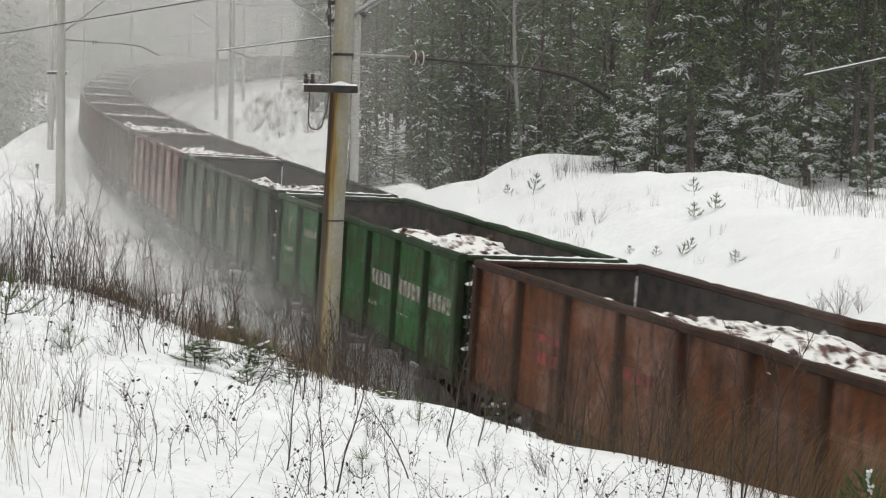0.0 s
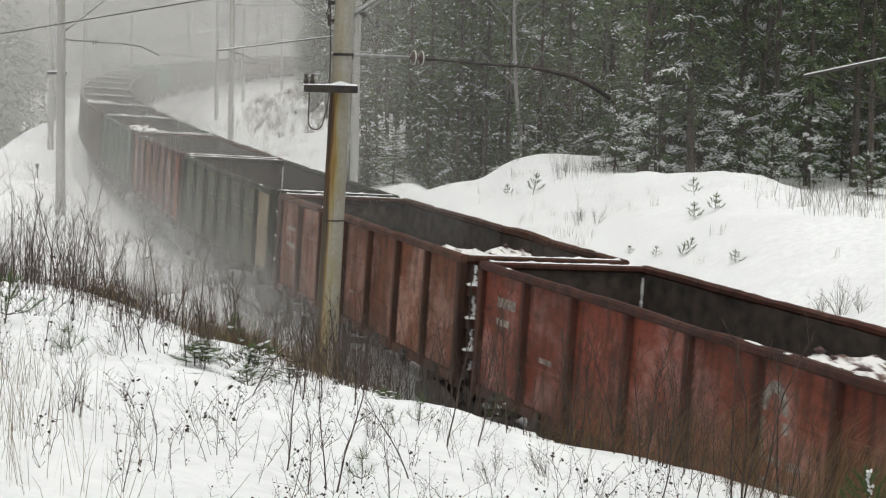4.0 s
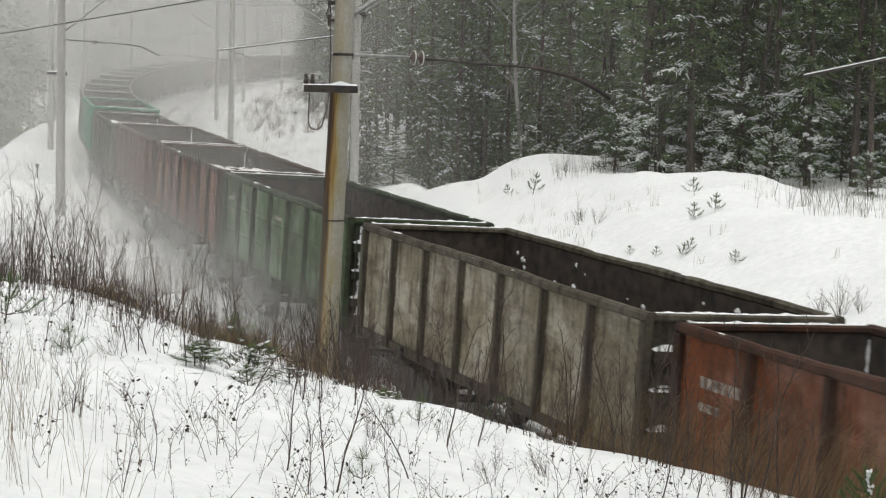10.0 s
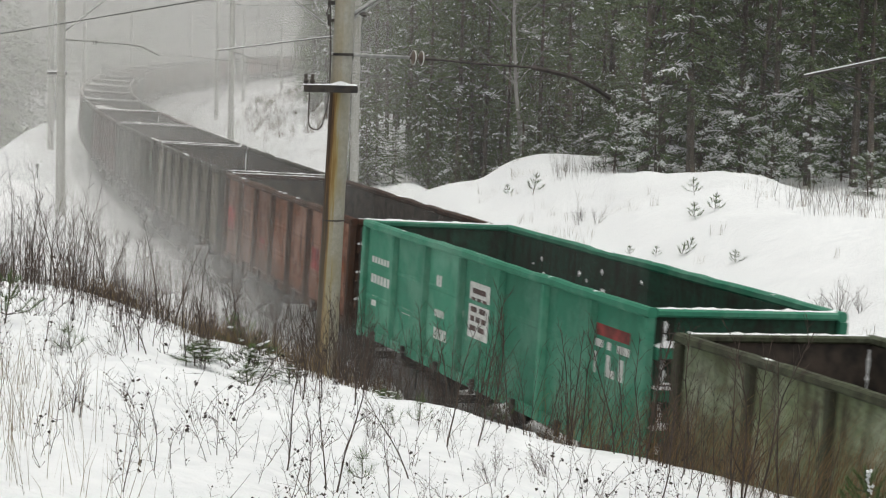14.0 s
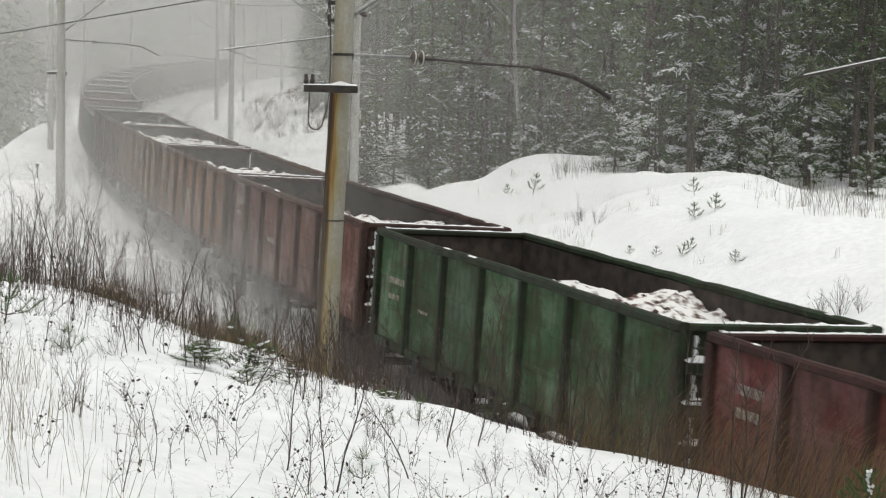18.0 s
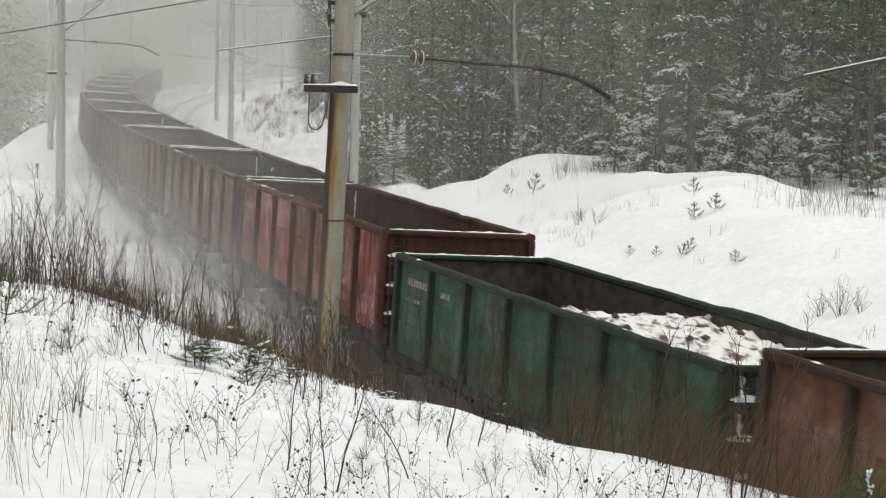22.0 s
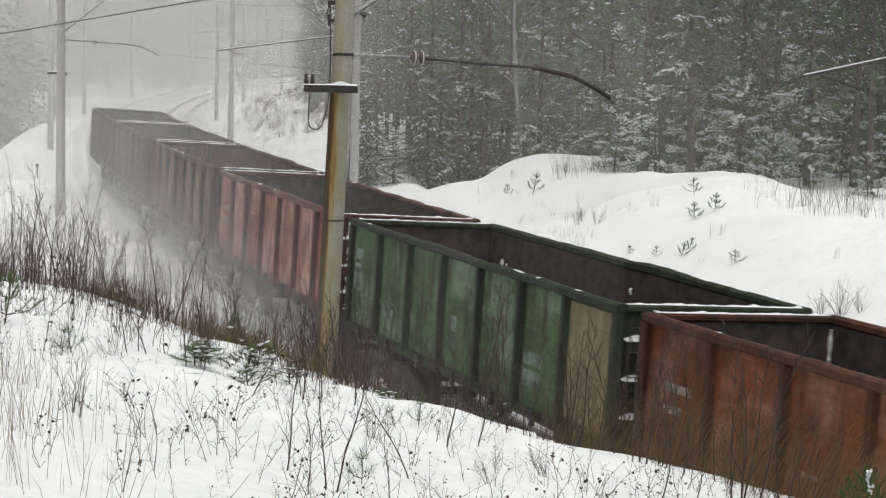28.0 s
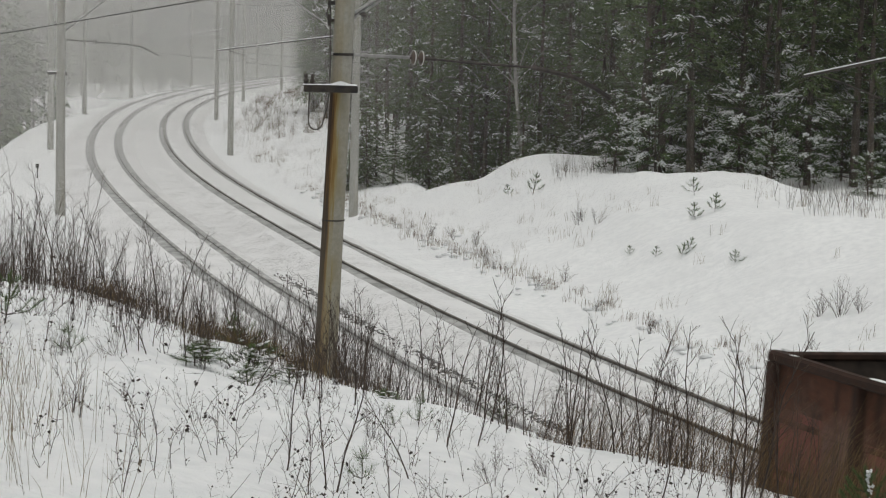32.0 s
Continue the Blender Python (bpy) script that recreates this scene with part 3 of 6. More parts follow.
        vs += [(h - 0.06, y, 0.088), (h - 0.05, y, 0.095 + q), (h + 0.03, y, 0.095 + q * 0.85), (h + 0.066, y, 0.086)]
    tuft.add(vs, [(4 * i + k, 4 * i + (k + 1) % 4, 4 * i + 4 + (k + 1) % 4, 4 * i + 4 + k) for i in range(n) for k in range(4)]
             + [(0, 1, 2, 3), (4 * n + 3, 4 * n + 2, 4 * n + 1, 4 * n)])
    tuft_me = tuft.mesh("beam_snow", SNOW)
    lad = Build()
    for y in (-1.40, -1.15):
        lad.tube([(h + 0.10, y, 1.2), (h + 0.10, y, 3.3)], 0.014, 5)
    for k in range(6):
        lad.tube([(h + 0.10, -1.40, 1.35 + k * 0.36), (h + 0.10, -1.15, 1.35 + k * 0.36)], 0.011, 5)
    lad_me = lad.mesh("ladder", DARKMETAL)
    vs, ny = [], 16
    for i in range(ny + 1):
        z, q = 2.1 + (TOP - 0.2 - 2.1) * i / ny, rngs.uniform(0.008, 0.040)
        vs += [(h - 0.115, 1.45 - q, z), (h - 0.115 - q * 0.6, 1.43 - q * 0.3, z), (h - 0.115 - q, 1.453, z)]
    inner_me = Build().add(vs, [(3 * i + k, 3 * i + 3 + k, 3 * i + 4 + k, 3 * i + 1 + k) for i in range(ny) for k in range(2)]).mesh("snow_streak", SNOW)
    col, vs, n, q = Build(), [], 40, 0.05
    for i in range(n + 1):
        z = 1.45 + 1.85 * i / n
        q = q * 0.5 + 0.5 * max(0.008, rngs.gauss(0.024, 0.016))
        y = -1.27 + rngs.gauss(0, 0.012)
        vs += [(h - 0.068, y - q, z), (h - 0.05 + q * 0.3, y - q * 0.6, z), (h - 0.05 + q * 0.3, y + q * 0.6, z), (h - 0.068, y + q, z)]
    col.add(vs, [(4 * i + k, 4 * i + k + 1, 4 * i + 5 + k, 4 * i + 4 + k) for i in range(n) for k in range(3)])
    col_me = col.mesh("end_snow", SNOW)
    for turn in (0, 180):
        m = pose(0, 0, 0, 0, 0, turn)
        ob = child("end_wall", end_me, root, "", m)
        child("end_snow", col_me, ob, "snow plastered down the end post")
        for z in (1.72, 2.28, 2.86):
            child("cross_beam", beam_me, ob, "", pose(0, 0, z))
        child("end_rail", erail_me, ob)
        child("snow_strip", cap_me, ob, "thin line of snow")
        child("snow_streak", inner_me, ob, "snow packed into the corner")
        child("snow_streak", inner_me, ob, "snow packed into the corner", Matrix.Diagonal((1, -1, 1, 1)))
        for z in (1.72, 2.28, 2.86):
            child("beam_snow", tuft_me, ob, "packed snow", pose(0, 0, z))
        child("ladder", lad_me, root, "dark iron end ladder", m)
    # running gear
    frame_b = Build()
    frame_b.add([(-1.25, -0.1, 0.42), (-0.75, -0.1, 0.36), (-0.45, -0.1, 0.28), (0.45, -0.1, 0.28), (0.75, -0.1, 0.36), (1.25, -0.1, 0.42),
                 (1.25, -0.1, 0.66), (0.55, -0.1, 0.86), (-0.55, -0.1, 0.86), (-1.25, -0.1, 0.66)] +
                [(-1.25, 0.1, 0.42), (-0.75, 0.1, 0.36), (-0.45, 0.1, 0.28), (0.45, 0.1, 0.28), (0.75, 0.1, 0.36), (1.25, 0.1, 0.42),
                 (1.25, 0.1, 0.66), (0.55, 0.1, 0.86), (-0.55, 0.1, 0.86), (-1.25, 0.1, 0.66)],
                [tuple(range(10)), tuple(range(19, 9, -1))] + [(i, i + 10, (i + 1) % 10 + 10, (i + 1) % 10) for i in range(10)])
    frame_me = frame_b.mesh("side_frame", STEEL)
    wh = Build()
    for r0, r1, y0, y1 in ((0.475, 0.475, -0.065, 0.065), (0.505, 0.495, 0.065, 0.095)):
        wh.tube([(0, y0, 0), (0, y1, 0)], [r0, r1], 20)
    wheel_me = wh.mesh("wheel", STEEL)
    axle_me = Build().tube([(0, -1.05, 0), (0, 1.05, 0)], 0.085, 8).mesh("axle", STEEL)
    bol_me = Build().bevelled(-0.22, 0.22, -1.15, 1.15, 0.52, 0.90, 0.04).mesh("bolster", STEEL)
    for x in (-4.33, 4.33):
        bogie = child("bogie", bol_me, root, "two-axle cast steel bogie", pose(x, 0, 0))
        for y in (-1.02, 1.02):
            child("side_frame", frame_me, bogie, "", pose(0, y, 0))
        for ax in (-0.925, 0.925):
            child("axle", axle_me, bogie, "", pose(ax, 0, 0.475))
            child("wheel", wheel_me, bogie, "", pose(ax, -0.79, 0.475))
            child("wheel", wheel_me, bogie, "", pose(ax, 0.79, 0.475, 0, 0, 180))
    coup = Build().bevelled(h - 0.05, h + 0.28, -0.10, 0.10, 0.93, 1.13, 0.03)
    coup.bevelled(h + 0.20, h + 0.43, -0.17, 0.17, 0.90, 1.18, 0.04)
    coup_me = coup.mesh("coupler", STEEL)
    for turn in (0, 180):
        child("coupler", coup_me, root, "", pose(0, 0, 0, 0, 0, turn))
    return root


def bars(rows, slot=0):
    """Lettering as plain bars on the side sheet: x, z, length, height, groups."""
    b = Build()
    for x, z, length, height, n in rows:
        step = length / n
        for i in range(n):
            b.box(x + i * step, x + i * step + step * 0.72, -1.5065, -1.5025, z, z + height, slot)
    return b


def arch(cx, z0, wdt, hgt, band, left=True, right=True):
    """A tall arch-shaped emblem of flat bands."""
    b = Build()
    n = 18
    pts_o, pts_i = [], []
    for i in range(n + 1):
        a = math.pi * i / n
        for pts, k in ((pts_o, 0), (pts_i, band)):
            pts.append((cx - (wdt / 2 - k) * math.cos(a), z0 + hgt * 0.45 + (hgt * 0.55 - k) * math.sin(a)))
    if left:
        pts_o.insert(0, (cx - wdt / 2 + 0.05, z0)), pts_i.insert(0, (cx - wdt / 2 + band + 0.05, z0))
    if right:
        pts_o.append((cx + wdt / 2 - 0.05, z0 + hgt * 0.15)), pts_i.append((cx + wdt / 2 - band - 0.05, z0 + hgt * 0.15))
    for k in range(len(pts_o) - 1):
        q = (pts_o[k], pts_o[k + 1], pts_i[k + 1], pts_i[k])
        b.add([(x, -1.506, z) for x, z in q] + [(x, -1.5025, z) for x, z in q], BOX_FACES)
    return b


# paint and markings, in the order of the train
LEADING_WAGONS = (
    ((0.141, 0.046, 0.016), "stencil red"), ((0.022, 0.105, 0.024), "wordgreen"), ((0.045, 0.078, 0.036), "patchgreen"),
    ((0.319, 0.145, 0.122), "patchdark"), ((0.156, 0.090, 0.052), "numbers"), ((0.215, 0.057, 0.035), "emblem"),
    ((0.190, 0.071, 0.039), "numbers"), ((0.044, 0.060, 0.020), "plank"), ((0.182, 0.046, 0.019), "emblem"),
    ((0.107, 0.204, 0.139), "patchdark"), ((0.134, 0.054, 0.023), "emblem"), ((0.125, 0.080, 0.047), "repainted"),
    ((0.153, 0.046, 0.015), "arch"), ((0.240, 0.215, 0.150), "none"), ((0.101, 0.162, 0.079), "numbers"),
    ((0.157, 0.052, 0.027), "numbers"), ((0.152, 0.038, 0.017), "arch"), ((0.160, 0.195, 0.110), "plank"),
    ((0.040, 0.205, 0.130), "freight"), ((0.176, 0.062, 0.026), "patchred"), ((0.095, 0.086, 0.056), "numbers"),
)
TRAILING_WAGONS = (
    ((0.036, 0.038, 0.019), "patchteal"), ((0.135, 0.036, 0.034), "emblem"), ((0.040, 0.091, 0.039), "numbers"),
    ((0.185, 0.091, 0.074), "emblem"), ((0.186, 0.075, 0.028), "stencil"), ((0.175, 0.070, 0.024), "emblem"),
    ((0.122, 0.050, 0.026), "stencil red"), ((0.034, 0.095, 0.060), "numbers"), ((0.232, 0.074, 0.058), "ochre"),
    ((0.170, 0.096, 0.055), "ochre"), ((0.150, 0.076, 0.039), "ochre"), ((0.159, 0.067, 0.034), "arch"),
    ((0.107, 0.056, 0.039), "numbers"), ((0.123, 0.050, 0.019), "stencil"), ((0.200, 0.051, 0.019), "arch"),
    ((0.075, 0.135, 0.065), "plank patchteal"), ((0.325, 0.130, 0.105), "numbers"), ((0.142, 0.068, 0.045), "ochre"),
    ((0.142, 0.061, 0.034), "stencil"), ((0.128, 0.055, 0.034), "archred"),
)
# bodies lower or higher than the rest
TALL = {17: 0.958, 18: 1.02, 28: 0.897}
# play in the couplings: how far each wagon hangs back or closes up
PLAY = (-0.16, 0.03, 0.0, -0.08, -0.06, -0.05, -0.03, -0.02, 0.0, 0.03, 0.03, 0.0, 0.01, 0.07, -0.12, -0.08, -0.01, -0.30, -0.21, -0.18, -0.17,
        -0.16, -0.18, -0.04, -0.14, -0.10, -0.07, -0.12, -0.09, -0.13, -0.13, 0.0, 0.03, 0.03, 0.04, 0.05, 0.20, 0.05, 0.04, -0.06, -0.15)
# heaps left in the beds: wagon, from, to along the wagon, height
HEAPS = {0: (-1.8, 5.0, 1.92), 1: (-1.2, 3.6, 1.84), 2: (-0.9, 4.9, 1.86), 3: (-0.3, 4.1, 1.90), 4: (-2.0, 4.2, 1.92), 5: (0.8, 3.8, 1.82), 6: (1.3, 3.8, 1.80),
         8: (-1.3, 4.1, 1.74), 9: (0.0, 4.4, 1.94), 11: (-1.2, 4.3, 1.9), 12: (-0.5, 3.9, 1.82), 15: (-2.0, 1.5, 1.70), 16: (2.5, 4.7, 1.80), 17: (-1.6, 3.6, 1.76)}
MORE_HEAPS = {21: (0.0, 4.0, 1.80), 22: (-0.5, 3.9, 1.74), 23: (-0.2, 4.1, 1.88), 24: (1.1, 4.7, 1.84), 25: (-1.0, 4.5, 1.86), 26: (-3.1, 3.9, 1.92), 27: (0.0, 1.3, 1.74),
              28: (-0.6, 5.6, 1.60), 29: (2.9, 4.5, 1.72), 32: (0.7, 2.9, 1.72), 35: (-0.5, 3.7, 1.88), 39: (0.0, 3.5, 1.78)}
HEAPS.update(MORE_HEAPS)
PATCHY = (2, 4, 7, 9, 13, 14, 17, 20, 21, 23, 36)
COLOUR_WORDS = (
    "rust-brown", "bright green", "dark green", "faded pink", "dull brown", "faded red", "maroon", "dark olive", "red-brown", "pale teal",
    "dark maroon", "brown", "orange-brown", "grey-beige", "pale green", "maroon", "brick-red", "olive green", "bright teal-green", "red-brown",
    "grey-olive", "blackish green", "deep maroon", "grass green", "mauve-pink", "orange-brown", "rusty orange", "dark brown", "dark teal",
    "crimson red", "tan brown", "brown", "dull red-brown", "grey-brown", "dark red-brown", "rust-red", "patchy green", "salmon pink",
    "dull red-brown", "dark brown", "dark red-brown")


def marking(kind, rng):
    """Meshes with names and labels for one wagon's side."""
    out = []
    if kind in ("numbers", "emblem", "stencil", "ochre", "arch", "patchdark"):
        m = OCHRE_MARK if kind == "ochre" else MARK
        j, q = rng.uniform(-0.1, 0.25), rng.uniform(-0.35, 0.1)
        out.append(("number_lettering", bars([(-6.0 + j, 2.72 + q, rng.uniform(0.6, 1.1), rng.uniform(0.11, 0.18), rng.randint(5, 8)),
                                              (-6.0 + j, 2.42 + q, rng.uniform(0.4, 0.9), rng.uniform(0.09, 0.14), rng.randint(3, 6))])
                    .mesh("number_lettering", m), "faded lettering bars"))
        rows = [(rng.choice((-4.2, -2.4, -0.6)) + rng.uniform(0, 0.3), rng.uniform(1.8, 2.8), rng.uniform(0.4, 0.9), rng.uniform(0.06, 0.12), rng.randint(3, 6))
                for _ in range(rng.randint(1, 3))]
        out.append(("data_lettering", bars(rows).mesh("data_lettering", m), "small faded lettering bars"))
    if kind in ("emblem", "ochre"):
        m = OCHRE_MARK if kind == "ochre" else MARK
        out.append(("emblem", arch(3.15, 1.95, 0.75, 1.15, 0.15, True, False).mesh("emblem", m), "faded arch emblem"))
        out.append(("emblem_lettering", bars([(3.05, 1.98, 0.95, 0.17, 2), (2.85, 1.72, 1.15, 0.15, 3)]).mesh("emblem_lettering", m), "faded lettering bars"))
    if kind == "archred":
        out.append(("repainted_panel", bars([(-6.3, 1.9, 1.3, 0.9, 1), (-4.4, 2.0, 0.8, 0.7, 1)]).mesh("repainted_panel", FADED_RED), "faded red repainted patches"))
    if kind.startswith("arch"):
        out.append(("emblem", arch(1.75, 1.65, 0.95, 1.45, 0.09).mesh("emblem", MARK), "chalky arch emblem"))
        out.append(("emblem_lettering", bars([(2.0, 1.9, 0.7, 0.16, 1), (2.0, 1.6, 0.7, 0.14, 1)]).mesh("emblem_lettering", OCHRE_MARK), "smeared lettering bars"))
    if kind.endswith(" red"):
        out.append(("red_stencil", bars([(-4.1, 2.5, 1.2, 0.2, 4), (-4.1, 2.15, 1.1, 0.18, 5), (-1.0, 2.4, 1.2, 0.18, 6)]).mesh("red_stencil", RED_MARK),
                    "red stencilled bars"))
    if kind == "repainted":
        rows = [(-6.30, 1.80, 1.5, 0.75, 1), (-6.34, 2.72, 0.5, 0.4, 1), (-4.42, 2.05, 1.55, 0.72, 1), (-2.62, 2.15, 0.85, 0.95, 1), (-1.5, 1.85, 0.4, 0.35, 1), (-0.7, 1.6, 1.2, 0.6, 1),
                (3.0, 1.9, 1.3, 0.7, 1)]
        out.append(("repainted_panel", bars(rows).mesh("repainted_panel", FADED_RED), "faded red repainted patches"))
        out.append(("smeared_lettering", bars([(-6.1, 2.38, 1.1, 0.1, 3), (-4.3, 2.70, 1.3, 0.06, 3), (-2.5, 2.05, 0.6, 0.1, 2)]).mesh("smeared_lettering", MARK), "smeared pale lettering bars"))
        out[-1][1].transform(Matrix.Translation((0, -0.004, 0)))
    if kind == "stencil":
        out.append(("stencil", bars([(-4.1, 2.3, 1.2, 0.18, 4), (-0.6, 2.2, 1.1, 0.22, 4)]).mesh("stencil", OCHRE_MARK), "ochre stencilled bars"))
    if kind == "wordgreen":
        out.append(("name_lettering", bars([(1.15, 2.32, 1.3, 0.36, 5), (2.95, 2.32, 1.35, 0.36, 5), (4.75, 2.32, 1.3, 0.36, 5)]).mesh("name_lettering", MARK),
                    "large yellowish-white lettering bars"))
        out.append(("data_lettering", bars([(-4.3, 2.6, 1.1, 0.26, 5), (-6.0, 2.2, 0.8, 0.12, 4), (-6.0, 1.95, 0.9, 0.12, 4), (0.95, 1.9, 0.7, 0.1, 3),
                                            (2.8, 1.95, 0.9, 0.1, 3)]).mesh("data_lettering", MARK), "faded lettering bars"))
        out.append(("emblem", arch(-5.55, 2.5, 0.32, 0.5, 0.05).mesh("emblem", MARK), "small arch emblem"))
    if kind == "freight":
        out.append(("notice_panel", Build().box(-0.6, 0.35, -1.506, -1.5025, 2.05, 3.05).mesh("notice_panel", BRIGHT_MARK), "white notice panel"))
        out.append(("notice_lettering", bars([(-0.45, 2.86, 0.85, 0.09, 1), (-0.5, 2.70, 0.8, 0.09, 3), (-0.5, 2.54, 0.8, 0.09, 2), (-0.5, 2.38, 0.8, 0.09, 3), (-0.5, 2.22, 0.8, 0.09, 2)])
                    .mesh("notice_lettering", DARK_MARK), "dark lettering bars"))
        out[-1][1].transform(Matrix.Translation((0, -0.004, 0)))
        out.append(("logo_stripe", bars([(4.62, 2.92, 1.7, 0.17, 1)]).mesh("logo_stripe", RED_MARK), "red stripe"))
        b = Build()
        for x in (4.62, 5.10, 5.55):
            b.box(x, x + 0.13, -1.507, -1.5025, 2.35, 2.86)
        b.box(4.62, 4.95, -1.507, -1.5025, 2.72, 2.86).box(5.10, 5.40, -1.507, -1.5025, 2.35, 2.47).box(5.45, 5.85, -1.507, -1.5025, 2.74, 2.86)
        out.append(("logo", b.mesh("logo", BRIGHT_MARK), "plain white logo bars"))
        out.append(("data_lettering", bars([(-6.1, 2.75, 1.1, 0.12, 6), (-6.1, 2.35, 1.2, 0.17, 6), (-6.0, 1.9, 0.4, 0.2, 1), (-4.1, 2.0, 0.5, 0.1, 3),
                                            (-2.3, 2.75, 0.3, 0.2, 2), (-2.3, 2.2, 0.5, 0.13, 4), (-2.3, 1.8, 0.7, 0.2, 5), (-1.2, 2.4, 0.4, 0.1, 3)])
                    .mesh("data_lettering", BRIGHT_MARK), "white lettering bars"))
    if "patch" in kind:
        m = {"patchdark": DARK_MARK, "patchgreen": PLANK, "patchred": RED_MARK, "patchteal": TEAL_MARK}[kind.split()[-1]]
        rows = [(rng.choice(RIBS[:-1]) + rng.uniform(0.15, 0.4), rng.uniform(1.7, 2.5), rng.uniform(0.5, 1.1), rng.uniform(0.25, 0.6), 1) for _ in range(7 if "teal" in kind else 4)]
        out.append(("paint_patch", bars(rows).mesh("paint_patch", m), "patch of other paint"))
    if "plank" in kind:
        b = Build()
        for k in range(6):
            b.box(4.72, 6.28, -1.52, -1.5025, 1.5 + k * 0.3, 1.5 + k * 0.3 + 0.294)
        out.append(("repair_panel", b.mesh("repair_panel", PLANK), "bare plank repair"))
    return out


def snow_pile(x0, x1, tall, rng):
    """A heap of old snow with brown lumps on a wagon floor, local to the wagon."""
    nx, ny = 48, 14
    verts, faces = [], []
    seed = rng.uniform(0, 50)
    for j in range(ny + 1):
        for i in range(nx + 1):
            u, v = i / nx, j / ny
            e = (1.0 - 0.30 * max(0, u - 0.35) - 0.1 * max(0, 0.3 - u)) * min(1, 8 * u) ** 0.6 * min(1, 7 * (1 - u)) ** 0.6 * (1.0 - 0.10 * v)
            x, y = x0 + (x1 - x0) * u, -1.43 + 2.86 * v
            q = Vector((x * 0.9, y * 0.9, seed))
            n = noise.noise(q) * 0.22 + noise.noise(q * 3.3) * 0.18 + noise.noise(q * 8) * 0.08
            verts.append((x, y, 1.401 + max(0.0, min(2.16, tall * e + n * e))))
    for j in range(ny):
        for i in range(nx):
            a = j * (nx + 1) + i
            faces.append((a, a + 1, a + nx + 2, a + nx + 1))
    b = Build().add(verts, faces, 0)
    for _ in range(int(26 * (x1 - x0))):
        k = rng.randrange(len(verts))
        if verts[k][2] > 2.9:
            b.blob((verts[k][0], verts[k][1], verts[k][2]), rng.uniform(0.03, 0.10), rng, rng.choice((0, 1, 1)))
    return b.mesh("snow_heap", [DIRTY_SNOW, DARK_MARK], False)


def lead(t):
    """Where the rear end of the first wagon stands at t."""
    u = (t - 16) / 16
    return 284.534 + 281.340 * u + 3.991 * u * u + 1.976 * u ** 3


def wagon_pose(k, t):
    a = lead(t) - PITCH * k + (PLAY[k] if k < len(PLAY) else 0)
    p, q = on_track(a + LEN / 2 - 4.33), on_track(a + LEN / 2 + 4.33)
    d = (q - p).normalized()
    n = Vector((-d.y, d.x, 0)).normalized()
    up = d.cross(n)
    mid = (p + q) / 2
    m = Matrix((d, n, up)).transposed().to_4x4()
    return Matrix.Translation(mid) @ m @ Matrix.Rotation(-CANT, 4, "X")


moving = []
RIMS = [bent_rim(LEN / 2, random.Random(33 + i)) for i in range(6)]
CRUMBS = [rim_crumbs(LEN / 2, random.Random(43 + i)) for i in range(6)]
FLECKED = {13: 26, 15: 22, 16: 30, 18: 30, 30: 12, 36: 8, 39: 12}
template = wagon_parts()
WAGONS = LEADING_WAGONS + TRAILING_WAGONS
for k, (paint, marks) in enumerate(WAGONS):
    rng = random.Random(100 + k)
    w = template if k == len(WAGONS) - 1 else copy_thing(template, Matrix.Identity(4))
    for o in list(w.children_recursive):
        o.color = (*paint, 1.0 if k in PATCHY else 0.75)
        if (o.name.startswith("snow_streak") and k % 5 in (1, 3, 4) and k not in (11, 16, 29)) or (o.name.startswith("end_snow") and k in (13, 16, 17, 26, 29, 36)):
            bpy.data.objects.remove(o)
            continue
        if o.name.startswith("top_rail"):
            o.data = RIMS[rng.randrange(6)]
    child("snow_crumbs", CRUMBS[rng.randrange(6)], w, "crumbs of snow along the rims", Matrix.Scale(TALL.get(k, 1), 4, (0, 0, 1)))["kind"] = "stuff"
    if k in FLECKED:
        child("snow_flecks", wall_flecks(LEN / 2, rng, FLECKED[k]), w, "clots of snow on the inner wall")["kind"] = "stuff"
    tall = TALL.get(k, 1)
    if tall != 1:
        for o in w.children:
            if o.name.startswith(("side_wall", "end_wall", "ladder")):
                o.matrix_basis = Matrix.Diagonal((1, 1, tall, 1)) @ o.matrix_basis
    if k == 18:
        for o in w.children_recursive:
            if o.name.startswith(("panel", "rib", "corner_post", "top_rail", "end_rail", "cross_beam", "bottom_sill")):
                o.material_slots[0].link, o.material_slots[0].material = "OBJECT", NEW_PAINT
    if k in (18, 29, 38):
        for o in w.children:
            if o.name.startswith(("side_wall", "end_wall")):
                slot = o.material_slots[-1]
                slot.link, slot.material = "OBJECT", PAINT if k == 38 else RAIL_PAINT
    for name, me, label in marking(marks, rng):
        child(name, me, w, label)["kind"] = "stuff"
    tagged(w, COLOUR_WORDS[k] + " steel open gondola freight wagon, weathered and streaked with rust", "freight wagon", "wagons of the train")
    moving.append((w, k))
    if k in HEAPS:
        heap = thing("snow_heap", snow_pile(*HEAPS[k], rng), Matrix.Identity(4), "heap of old snow and brown lumps inside a wagon", "snow heap",
                     "snow heaps in the wagons")
        moving.append((heap, k))


def motions():
    times = [float(t) for t in range(0, 33)]
    for ob, rows in drifting:
        walk(ob, rows)
    for ob, k in dust:
        walk(ob, [(t, wagon_pose(k, t)) for t in times])
    for ob, k in moving:
        walk(ob, [(t, wagon_pose(k, t)) for t in times])


